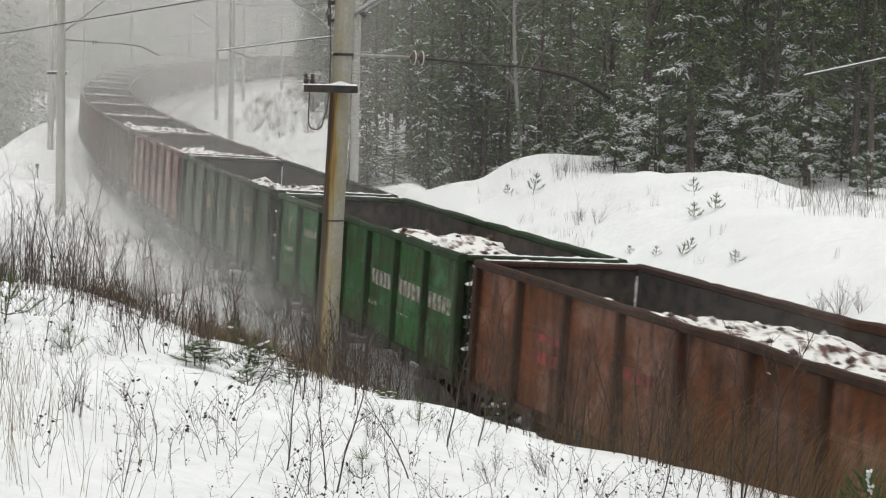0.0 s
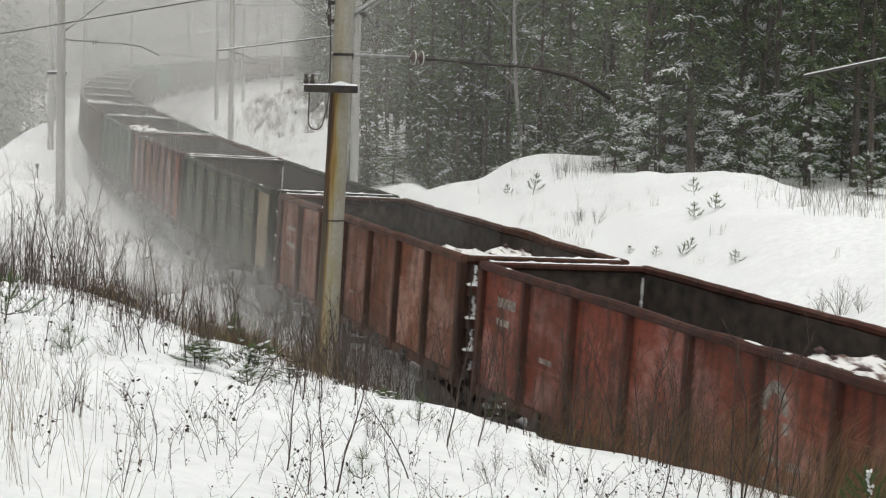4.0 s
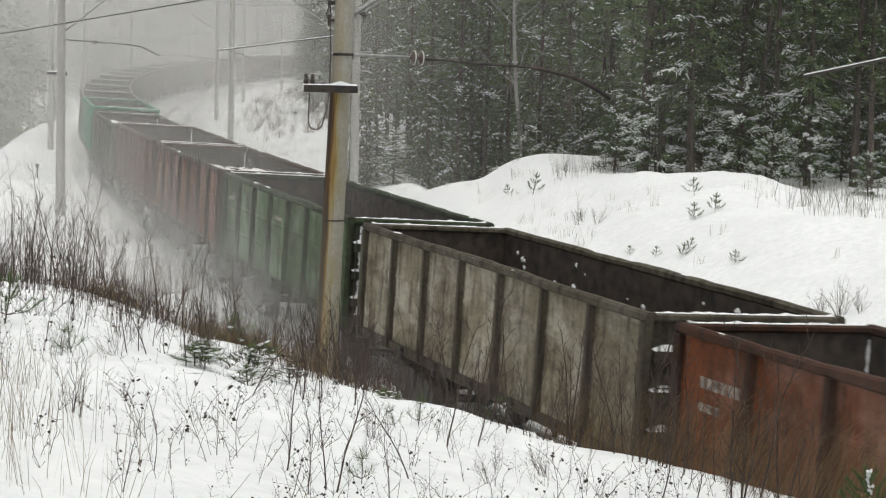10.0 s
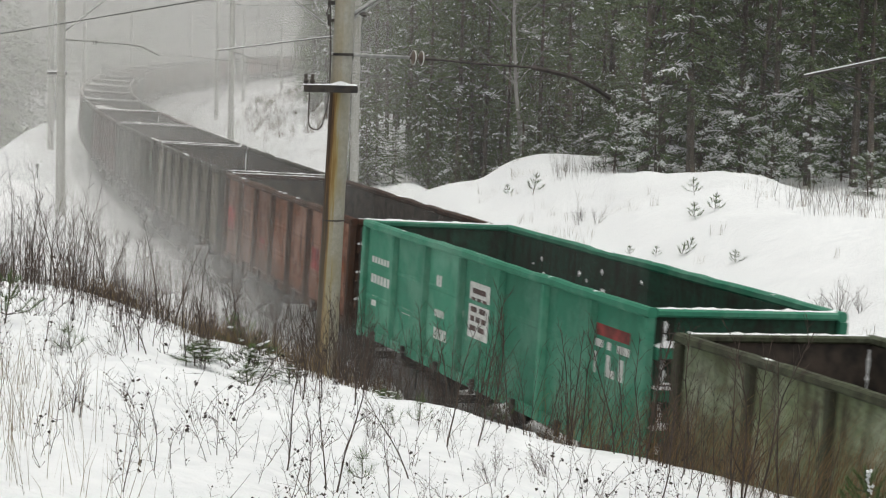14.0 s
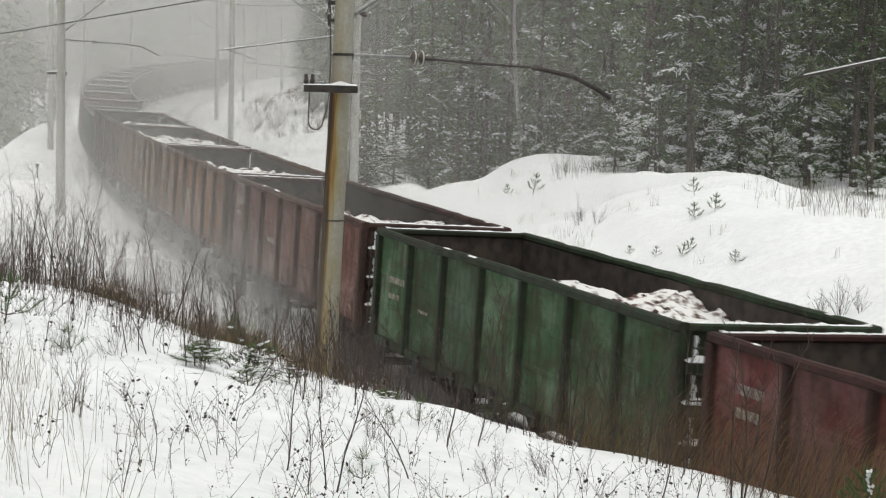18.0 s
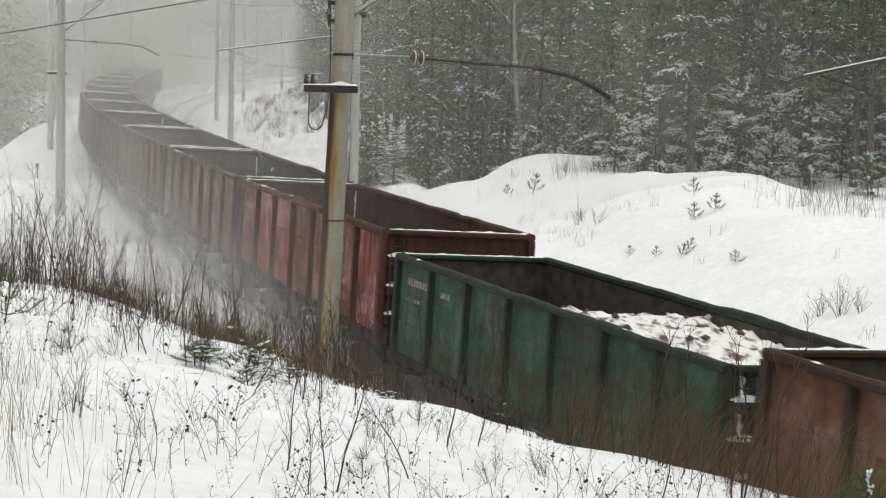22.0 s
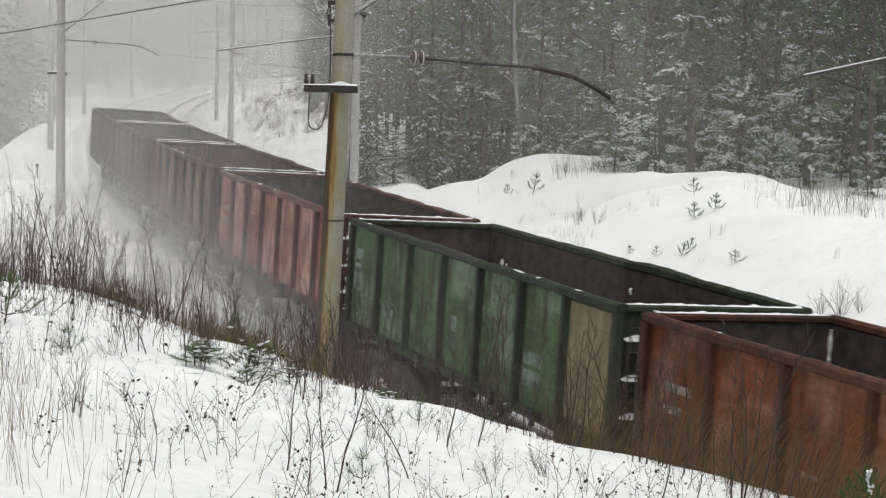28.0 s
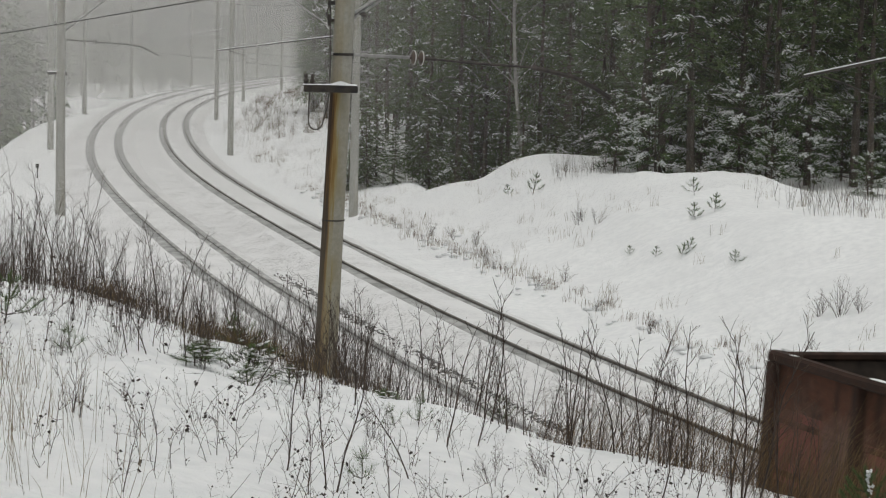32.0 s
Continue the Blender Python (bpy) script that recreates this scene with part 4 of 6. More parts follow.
# ---- masts and wires ----
def mast_thing(base, height, arm_dir, arm_len, material_, near, label):
    root = new("catenary_mast")
    root.matrix_basis = Matrix.Translation(base)
    b = Build()
    n = 9
    b.tube([(0, 0, -1.2 + (height + 1.2) * i / n) for i in range(n + 1)], [0.205 - 0.055 * i / n for i in range(n + 1)], 16 if near else 10)
    child("pole", b.mesh("pole", material_, False), root, "round tapered concrete pole")
    d = Vector(arm_dir).normalized()
    side = Vector((-d.y, d.x, 0))
    # inclined bracket tube with its stay
    arm = Build()
    top = height - 0.3
    arm.tube([d * 0.15 + Vector((0, 0, 7.3)), d * arm_len + Vector((0, 0, 9.6))], 0.035, 6)
    child("bracket_tube", arm.mesh("bracket_tube", GALV), root, "galvanised bracket tube")
    stay = Build().tube([d * 0.12 + Vector((0, 0, top + 0.25)), d * arm_len * 0.8 + Vector((0, 0, 9.25))], 0.014, 5)
    child("stay_rod", stay.mesh("stay_rod", GALV), root)
    ins = Build()
    p = d * (arm_len - 0.1) + Vector((0, 0, 9.53))
    for k in range(3):
        z = -0.08 - 0.11 * k
        ins.tube([p + Vector((0, 0, z)), p + Vector((0, 0, z - 0.03)), p + Vector((0, 0, z - 0.09))], [0.05, 0.125, 0.03], 10)
    child("insulator_string", ins.mesh("insulator_string", GLAZE), root, "string of porcelain discs")
    return root, d, side


mast_specs = ((-43.5, -3.65), (-88, -3.3), (-139, -3.4), (-185, -3.5), (-236, -3.6), (-290, -3.6))
for s, off in mast_specs:
    p = on_track(s, off)
    p.z = gz(p.x, p.y)
    q = on_track(s, 0)
    d = Vector((q.x - p.x, q.y - p.y, 0))
    root, d, side = mast_thing(p, 10.6, d, 3.0, CONCRETE, False, "")
    reg = Build()
    reg.tube([d * 0.1 + Vector((0, 0, 6.95)), d * 2.6 + Vector((0, 0, 6.83))], 0.017, 5)
    reg.tube([d * 2.6 + Vector((0, 0, 6.83)), d * 3.2 + Vector((0, 0, 6.75)), d * 3.9 + Vector((0, 0, 6.40))], 0.026, 5)
    for q in (1.25, 1.36):
        reg.tube([d * q + Vector((0, 0, 6.89)), d * (q + 0.04) + Vector((0, 0, 6.89))], 0.12, 8)
    child("registration_arm", reg.mesh("registration_arm", DARKMETAL), root, "cranked registration arm")
    cross = Build().bevelled(-0.55, 0.25, -0.06, 0.06, 5.55, 5.66, 0.015)
    cross.box(-0.55, 0.25, -0.05, 0.05, 5.662, 5.70, 1)
    child("cross_arm", cross.mesh("cross_arm", [DARKMETAL, SNOW]), root, "snow-topped steel cross-arm")
    tagged(root, "grey concrete catenary mast with bracket and snow-topped cross-arm", "catenary mast", "masts along the tracks")
for s, off in ((4.5, 9.3), (-45, 8.7), (-88.5, 7.9), (-139, 8.1), (-185, 8.9), (-236, 8.8), (-290, 8.8)):
    p = on_track(s, off)
    p.z = gz(p.x, p.y)
    q = on_track(s, SPACING)
    d = Vector((q.x - p.x, q.y - p.y, 0))
    root, d, side = mast_thing(p, 10.6, d, 3.6, CONCRETE, False, "")
    base_z = p.z
    reg = Build()
    tip, low = (5.9, -0.22) if s == -45 else (4.3, 0.0)
    lift = low - base_z
    reg.tube([d * 0.1 + Vector((0, 0, 7.55 + lift)), d * tip + Vector((0, 0, 6.72 + lift))], 0.021, 6)
    reg.tube([d * 0.4 + Vector((0, 0, 7.555 + lift)), d * (tip - 0.05) + Vector((0, 0, 6.765 + lift))], 0.013, 5, 1)
    reg.tube([d * (tip - 0.4) + Vector((0, 0, 6.75 + lift)), d * (tip - 0.9) + Vector((0, 0, 6.62 + lift)), d * (tip - 1.7) + Vector((0, 0, 6.35 + lift))], 0.018, 5)
    if s == -45:
        stubs = Build()
        for z, ln in ((6.93, 0.62), (6.12, 0.55), (5.66, 0.50)):
            stubs.bevelled(0.0, ln, -0.03, 0.03, z, z + 0.06, 0.01)
            stubs.tube([(ln - 0.04, 0, z + 0.06), (ln - 0.04, 0, z + 0.13), (ln - 0.04, 0, z + 0.2)], [0.02, 0.05, 0.025], 6)
        child("pin_bracket", stubs.mesh("pin_bracket", GALV), root, "short brackets with pin insulators")
    child("registration_arm", reg.mesh("registration_arm", [DARKMETAL, SNOW]), root, "dark registration arm dusted with snow")
    tagged(root, "grey concrete catenary mast with sloping registration arm", "catenary mast", "masts along the tracks")


def near_mast():
    base = Vector((-1.72, 30.5, gz(-1.72, 30.5)))
    root = new("catenary_mast")
    root.matrix_basis = Matrix.Translation(base)
    zb = base.z
    lean = 0.0355

    def at(z):
        return Vector((lean * (z - 3.8) - 0.01, 0, z - zb))

    b = Build()
    n = 14
    b.tube([(0, 0, -1.0 + (11.2 - zb) * i / n) for i in range(n + 1)], [0.195 - 0.055 * i / n for i in range(n + 1)], 24)
    child("pole", b.mesh("pole", RUSTY, False), root, "concrete pole with rust-brown runs",
          Matrix.Translation(at(zb)) @ Matrix.Rotation(math.atan(lean), 4, "Y"))
    # flexible registration: rod, two discs, cable, cranked arm over the near track
    r0 = Vector((-1.67, 30.40, 6.97)) - base
    rod = Build().tube([r0 + Vector((-0.12, 0, 0.01)), r0 + Vector((0.55, 0.22, -0.01)), Vector((-0.60, 30.92, 6.945)) - base], 0.026, 7)
    rod.box(0.22, 0.28, 0.02, 0.10, 6.90 - zb, 7.06 - zb)
    child("registration_rod", rod.mesh("registration_rod", GALV), root, "galvanised rod")
    ins = Build()
    a, c = Vector((-0.60, 30.92, 6.945)) - base, Vector((-0.40, 31.0, 6.935)) - base
    for t in (0.15, 0.75):
        p = a.lerp(c, t)
        u = (c - a).normalized()
        ins.tube([p, p + u * 0.03, p + u * 0.06, p + u * 0.09], [0.04, 0.112, 0.108, 0.035], 16)
        ins.tube([p + u * 0.028, p + u * 0.046], 0.115, 16, 1, False)
    ins.tube([a, c + (c - a) * 0.4], 0.02, 6)
    child("disc_insulator", ins.mesh("disc_insulator", [GLAZE, BRIGHT_MARK], False), root, "two brown porcelain discs")
    j, tip = Vector((1.36, 31.42, 6.83)) - base, Vector((2.63, 32.0, 6.36)) - base
    cab = Build().tube([c, c.lerp(j, 0.5) - Vector((0, 0, 0.01)), j], 0.019, 5)
    cab.tube([c, c.lerp(j, 0.12)], 0.03, 6)
    child("pull_cable", cab.mesh("pull_cable", DARKMETAL), root)
    arm = Build().tube([j, j.lerp(tip, 0.5) + Vector((0, 0, 0.10)), j.lerp(tip, 0.8) + Vector((0, 0, 0.06)), tip], 0.040, 6)
    arm.blob(j, 0.07, random.Random(2))
    child("registration_arm", arm.mesh("registration_arm", DARKMETAL), root, "cranked dark registration arm")
    # cross-arm with snow, clamps and hanging loop
    ca = Build().bevelled(-0.46, 0.36, -0.30, -0.20, 6.39 - zb, 6.50 - zb, 0.012)
    for x in (-0.12, 0.20):
        ca.tube([(x, -0.33, 6.445 - zb), (x, 0.2, 6.445 - zb)], 0.014, 6)
    arm_ob = child("cross_arm", ca.mesh("cross_arm", DARKMETAL), root, "rusted channel cross-arm")
    sn = Build()
    rng = random.Random(9)
    vs = []
    for i in range(21):
        x = -0.47 + 0.82 * i / 20
        top = 6.507 - zb + rng.uniform(0.0, 0.012) + 0.05 * math.exp(-((x - 0.1) / 0.13) ** 2)
        vs += [(x, -0.298, 6.501 - zb), (x, -0.28, top), (x, -0.22, top), (x, -0.202, 6.501 - zb)]
    sn.add(vs, [(4 * i + k, 4 * i + (k + 1) % 4, 4 * i + 4 + (k + 1) % 4, 4 * i + 4 + k) for i in range(20) for k in range(4)])
    child("snow_cap", sn.mesh("snow_cap", SNOW), arm_ob, "lumpy strip of snow")
    cl = Build()
    for x in (-0.43, -0.33):
        cl.tube([(x, -0.25, 6.50 - zb), (x, -0.25, 6.56 - zb), (x, -0.25, 6.60 - zb), (x, -0.25, 6.66 - zb)], [0.02, 0.045, 0.025, 0.03], 8)
    child("pin_insulator", cl.mesh("pin_insulator", DARKMETAL), arm_ob, "two small dark pin insulators")
    loop = Build().tube([(-0.37, -0.28, 6.42 - zb)] + [(-0.27 - 0.11 * math.cos(a_), -0.28, 5.95 - zb - 0.13 * math.sin(a_)) for a_ in np.linspace(0, math.pi, 9)]
                        + [(-0.10, -0.26, 6.15 - zb), (-0.07, -0.22, 6.45 - zb), (-0.07, -0.2, 7.2 - zb), (-0.09, -0.18, 7.9 - zb)], 0.011, 5)
    child("cable_loop", loop.mesh("cable_loop", DARKMETAL), root, "loose black cable loop")
    fit_ = Build()
    for z in (7.45, 7.72):
        fit_.box(-0.13, -0.02, -0.05, 0.05, z - zb, z - zb + 0.055)
        fit_.tube([(-0.11, -0.03, z - zb - 0.05), (-0.11, -0.03, z - zb + 0.12)], 0.022, 6)
    fit_.tube([(-0.10, 0, 7.40 - zb), (-0.15, 0, 7.58 - zb), (-0.09, 0, 7.78 - zb)], 0.012, 5)
    fit_.blob((0.42, 0, 7.58 - zb), 0.07, random.Random(4))
    child("clamp", fit_.mesh("clamp", DARKMETAL), root, "dark iron clamps")
    band = Build()
    for z in (6.97, 4.42):
        q = at(z)
        e = 0.02 if z > 5 else 0.010
        band.tube([q - Vector((0, 0, e)), q + Vector((0, 0, e))], [0.175 if z > 5 else 0.180] * 2, 20)
    child("steel_band", band.mesh("steel_band", DARKMETAL), root)
    br = Build()
    br.tube([(0.15, 0.05, 7.50 - zb), (0.75, 0.3, 7.95 - zb), (2.4, 0.9, 9.1 - zb)], 0.034, 7)
    br.tube([(0.18, 0.0, 7.46 - zb), (0.70, 0.27, 7.84 - zb)], 0.02, 6)
    child("bracket_tube", br.mesh("bracket_tube", GALV), root, "galvanised bracket tube")
    tagged(root, "leaning grey concrete catenary mast with rust stains and brown insulators", "catenary mast", "masts along the tracks")


near_mast()


def sag_line(a, b, sag, n=14):
    return [Vector(a).lerp(Vector(b), i / n) - Vector((0, 0, 4 * sag * (i / n) * (1 - i / n))) for i in range(n + 1)]


def wires():
    spans = [56, 7, -43.5, -88, -139, -185, -236, -290]
    for centre in (0.0, SPACING):
        shift = 0.25
        contact, carrier, drops = [], [], Build()
        for a, b in zip(spans[:-1], spans[1:]):
            p, q = on_track(a, centre + shift, 6.35), on_track(b, centre + shift, 6.35)
            p2, q2 = on_track(a, centre + shift, 9.0), on_track(b, centre + shift, 9.0)
            line, low = sag_line(p2, q2, 0.95), sag_line(p, q, 0.03)
            contact += low[:-1]
            carrier += line[:-1]
            for i in range(2, 13, 2):
                drops.tube([line[i], low[i]], 0.004, 3)
        contact, carrier = Build().tube(contact, 0.0055, 4), Build().tube(carrier, 0.0065, 4)
        tagged(new("contact_wire", contact.mesh("contact_wire", WIRE)), "thin dark contact wire above the rails", "overhead wire", "overhead wires")
        w = new("messenger_wire", carrier.mesh("messenger_wire", WIRE))
        child("dropper", drops.mesh("dropper", WIRE), w)["kind"] = "stuff"
        tagged(w, "sagging messenger wire with droppers", "overhead wire", "overhead wires")
    f = Build()
    pts = [(2.0, 18.0, 8.9), (-1.95, 30.5, 8.22), (-4.08, 36.0, 7.90), (-9.6, 44.0, 7.15), (-14.5, 58.0, 6.85), (-19.5, 79.0, 7.2)]
    f.tube(pts, 0.012, 5)
    tagged(new("feeder_wire", f.mesh("feeder_wire", WIRE)), "thick dark feeder wire slung beside the line", "overhead wire", "overhead wires")


wires()


# ---- trees ----
def conifer(seed, height, crown_from, spread, twigs, laden_share, needles=None, pine=False, young=False):
    """Meshes of trunk, crown and the snow on the boughs: each bough is a drooping limb with twigs to both sides."""
    rng = random.Random(seed)
    trunk = Build()
    bend = rng.uniform(-0.25, 0.25)
    axis = lambda z: Vector((bend * math.sin(z / height * 2.2), bend * 0.6 * math.sin(z / height * 3.1), z))
    r0 = height * 0.011 + 0.03
    trunk.tube([axis(height * i / 6) - Vector((0, 0, 0.3 if i == 0 else 0)) for i in range(7)], [r0 * (1 - 0.93 * i / 6) for i in range(7)], 7)
    crown, white = Build(), Build()
    z = crown_from
    size = 0.62 if young else 1.0
    while z < height * 0.98:
        f = (z - crown_from) / (height - crown_from)
        reach = spread * (1 - f) ** (0.5 if young else 0.6 if pine else 0.85) * (0.35 + 0.65 * min(1, f * 6 + 0.55))
        for _ in range(rng.randint(4, 6)):
            a = rng.uniform(0, 2 * math.pi)
            ln = max(0.3, reach * rng.uniform(0.55, 1.15))
            out = Vector((math.cos(a), math.sin(a), 0))
            across = Vector((-out.y, out.x, 0))
            lift = rng.uniform(-0.15, 0.25) + (0.3 if pine else -0.1) + 0.55 * f
            droop = rng.uniform(0.25, 0.55)
            start = axis(z)
            along = lambda t: start + out * ln * t + Vector((0, 0, ln * (lift * t - droop * t * t)))
            trunk.tube([start, along(0.7)], [0.014 + 0.008 * ln, 0.008], 3, caps=False)
            laden = rng.random() < laden_share
            n = max(3, int(ln * twigs / size))
            for i in range(n):
                t = (0.35 if pine else 0.12) + (0.65 if pine else 0.88) * (i + rng.random() * 0.7) / n
                p = along(t)
                for side in (-1, 1):
                    s = (0.16 + 0.30 * (1 - t) * min(1.6, ln) + 0.10 * rng.random()) * size * (1.25 if pine else 1.0)
                    turn = rng.uniform(0.1, 1.3) if pine else rng.uniform(0.45, 1.15)
                    rise = rng.gauss(0.15, 0.5) if pine else rng.uniform(-0.75, 0.15)
                    d = (out * math.cos(turn) + across * side * math.sin(turn) + Vector((0, 0, rise))).normalized()
                    w = d.cross(Vector((rng.uniform(-0.5, 0.5), rng.uniform(-0.5, 0.5), 1))).normalized() * rng.uniform(0.026, 0.044) * (0.75 if young else 1)
                    q = p + Vector((rng.uniform(-0.05, 0.05), rng.uniform(-0.05, 0.05), rng.uniform(-0.08, 0.04)))
                    crown.add([q - w, q + w, q + d * s], [(0, 1, 2)])
                    if (laden and rng.random() < 0.72) or rng.random() < 0.02:
                        up = Vector((0, 0, rng.uniform(0.02, 0.05)))
                        e, k = rng.uniform(0.45, 0.95), rng.uniform(0.55, 1.15)
                        white.add([q - w * k + up, q + w * k + up, q + d * s * e + up * 0.8, q + d * s * e * 0.45 + up * 2.4], [(0, 1, 3), (1, 2, 3), (2, 0, 3)])
        z += rng.uniform(0.24, 0.44) * (1.25 if pine else 1.0) * (0.62 if young else 1.0)
    mats = needles or NEEDLES
    return (trunk.mesh("trunk", BARK), crown.mesh("crown", mats), white.mesh("bough_snow", SNOW))


def bare_tree(seed, height, mat, slender=0.011, lean=(0.02, 0.0)):
    rng = random.Random(seed)
    b = Build()

    def grow(p, d, ln, r, depth):
        n = (5, 3, 2)[depth]
        pts = [p]
        for i in range(n):
            d = (d + Vector((rng.uniform(-0.09, 0.09), rng.uniform(-0.09, 0.09), 0.03))).normalized()
            pts.append(pts[-1] + d * ln / n)
        b.tube(pts, [r * (1 - 0.6 * i / n) for i in range(n + 1)], 7 if depth < 1 else 3, caps=False)
        if depth < 2:
            for _ in range(16 if depth == 0 else 6):
                k = rng.randint(1, n)
                a = rng.uniform(0, 2 * math.pi)
                nd = (d * 0.5 + Vector((math.cos(a), math.sin(a), rng.uniform(0.1, 0.8)))).normalized()
                grow(pts[k], nd, ln * rng.uniform(0.15, 0.32), r * 0.28, depth + 1)
    grow(Vector((0, 0, -0.3)), Vector((lean[0], lean[1], 1)), height, height * slender, 0)
    return (b.mesh("trunk", mat),)


PROTO = {
    "spruce_a": conifer(1, 15.0, 1.2, 2.6, 9, 0.05), "spruce_b": conifer(2, 13.0, 2.2, 2.3, 9, 0.09), "spruce_c": conifer(3, 11.0, 0.8, 2.2, 9, 0.04),
    "pine_a": conifer(4, 17.0, 5.5, 2.8, 9, 0.05, None, True), "pine_b": conifer(5, 15.0, 3.5, 2.5, 9, 0.10, None, True),
    "pine_c": conifer(6, 14.0, 4.5, 2.2, 9, 0.03, None, True),
    "young_a": conifer(7, 4.0, 0.2, 1.9, 10, 0.55, YOUNG, True, True), "young_b": conifer(8, 3.2, 0.2, 1.9, 10, 0.40, YOUNG, True, True),
    "pine_d": conifer(11, 13.5, 2.4, 2.7, 9, 0.42, None, True),
    "spruce_low": conifer(14, 4.6, 0.15, 1.7, 6, 0.06, None, False, True),
    "spruce_thin": conifer(12, 15.0, 1.6, 2.8, 3.6, 0.05), "pine_thin": conifer(13, 16.0, 4.5, 2.8, 3.6, 0.05, None, True),
    "bare_a": bare_tree(9, 13.0, BARK), "bare_b": bare_tree(10, 14.0, BIRCH, 0.0078, (-0.15, 0.0)),
}
NAMES = {"spruce": ("spruce_tree", "dark green spruce with snow flecks on its boughs", "tree"),
         "pine": ("pine_tree", "tall dark pine with snow-dusted crown", "tree"),
         "young": ("young_spruce", "young spruce heavily laden with snow", "tree"),
         "bare": ("bare_tree", "grey leafless deciduous tree in winter", "tree")}


def plant_tree(key, x, y, turn, scale, group):
    name, label, cat = NAMES[key.split("_")[0]]
    if key == "bare_b":
        label = "pale-barked leafless birch tree"
    root = new(name)
    root.matrix_basis = Matrix.LocRotScale((x, y, gz(x, y)), Euler((0, 0, turn)), (scale, scale, scale))
    for part_name, me in zip(("trunk", "crown", "bough_snow"), PROTO[key]):
        ob = child(part_name, me, root)
        if part_name != "trunk":
            ob["kind"] = "stuff"
    tagged(root, label, cat, group)


rng = random.Random(77)
# wood beyond the far bank
placed = 0
for _ in range(4000):
    s, off = rng.uniform(-150, -2), rng.uniform(15, 75)
    edge = 21 + 3 * math.sin(s * 0.21) if s > -58 else 16.5 + 2 * math.sin(s * 0.3)
    if off < edge or placed >= 200:
        continue
    if rng.random() > 1.2 * math.exp(-(off - edge) / 22):
        continue
    p = on_track(s, off)
    if p.x / p.y > 0.30 or p.x / p.y < -0.075:
        continue
    key = rng.choice(("spruce_a", "spruce_b", "spruce_c", "spruce_a", "pine_a", "pine_b", "pine_c", "pine_a", "bare_a"))
    if off > edge + 13:
        key = rng.choice(("spruce_thin", "spruce_thin", "pine_thin"))
    plant_tree(key, p.x, p.y, rng.uniform(0, 6.28), rng.uniform(0.8, 1.2), "wood beyond the railway")
    placed += 1
# along the wood's edge
for x, y, key, sc in ((8.3, 78, "young_a", 0.9), (10.2, 79.5, "young_b", 1.0), (11.6, 78, "young_a", 1.0), (13.0, 80, "young_b", 1.1), (14.0, 76, "young_a", 0.75),
                      (6.9, 81, "young_b", 0.8), (16.0, 80, "young_b", 0.9), (17.4, 77, "young_a", 0.8), (12.4, 75.2, "young_b", 0.6), (15.4, 72, "young_b", 0.5),
                      (9.3, 82, "young_a", 1.2), (14.8, 83, "young_a", 1.3)):
    plant_tree(key, x, y, rng.uniform(0, 6.28), sc, "snowy young trees at the wood's edge")
for x, y, sc in ((14.6, 88, 0.95), (18.5, 85, 1.0), (21.3, 87, 0.9), (24.0, 84, 1.05), (27.0, 86, 0.95), (11.8, 91, 1.0), (16.6, 93, 1.1), (22.8, 92, 1.1),
                 (19.6, 81.5, 0.85), (12.6, 84.5, 0.8), (16.3, 86, 0.9), (21.5, 83, 0.9)):
    plant_tree("pine_d", x, y, rng.uniform(0, 6.28), sc, "wood beyond the railway")
for x, y, key, sc in ((-0.9, 98, "pine_c", 0.8), (0.6, 96.5, "pine_a", 0.8), (1.9, 97.5, "pine_c", 0.85), (3.0, 96, "pine_c", 0.8), (-0.2, 101.5, "spruce_b", 0.8),
                      (1.3, 98.5, "pine_a", 0.75), (2.7, 101, "spruce_b", 0.8), (-1.9, 103, "pine_b", 0.7), (4.6, 97, "pine_c", 0.9), (0.4, 105, "spruce_c", 0.9), (2.1, 104, "bare_a", 0.8)):
    plant_tree(key, x, y, rng.uniform(0, 6.28), sc, "wood beyond the railway")
for _ in range(95):
    u, y = rng.uniform(-0.05, 0.235), rng.uniform(84, 101)
    if u < 0.09 and y < 95:
        y += 10
    plant_tree("spruce_low", u * y, y, rng.uniform(0, 6.28), rng.uniform(0.5, 1.15), "undergrowth of the wood")
plant_tree("bare_b", 3.95, 95, 0.0, 1.0, "wood beyond the railway")


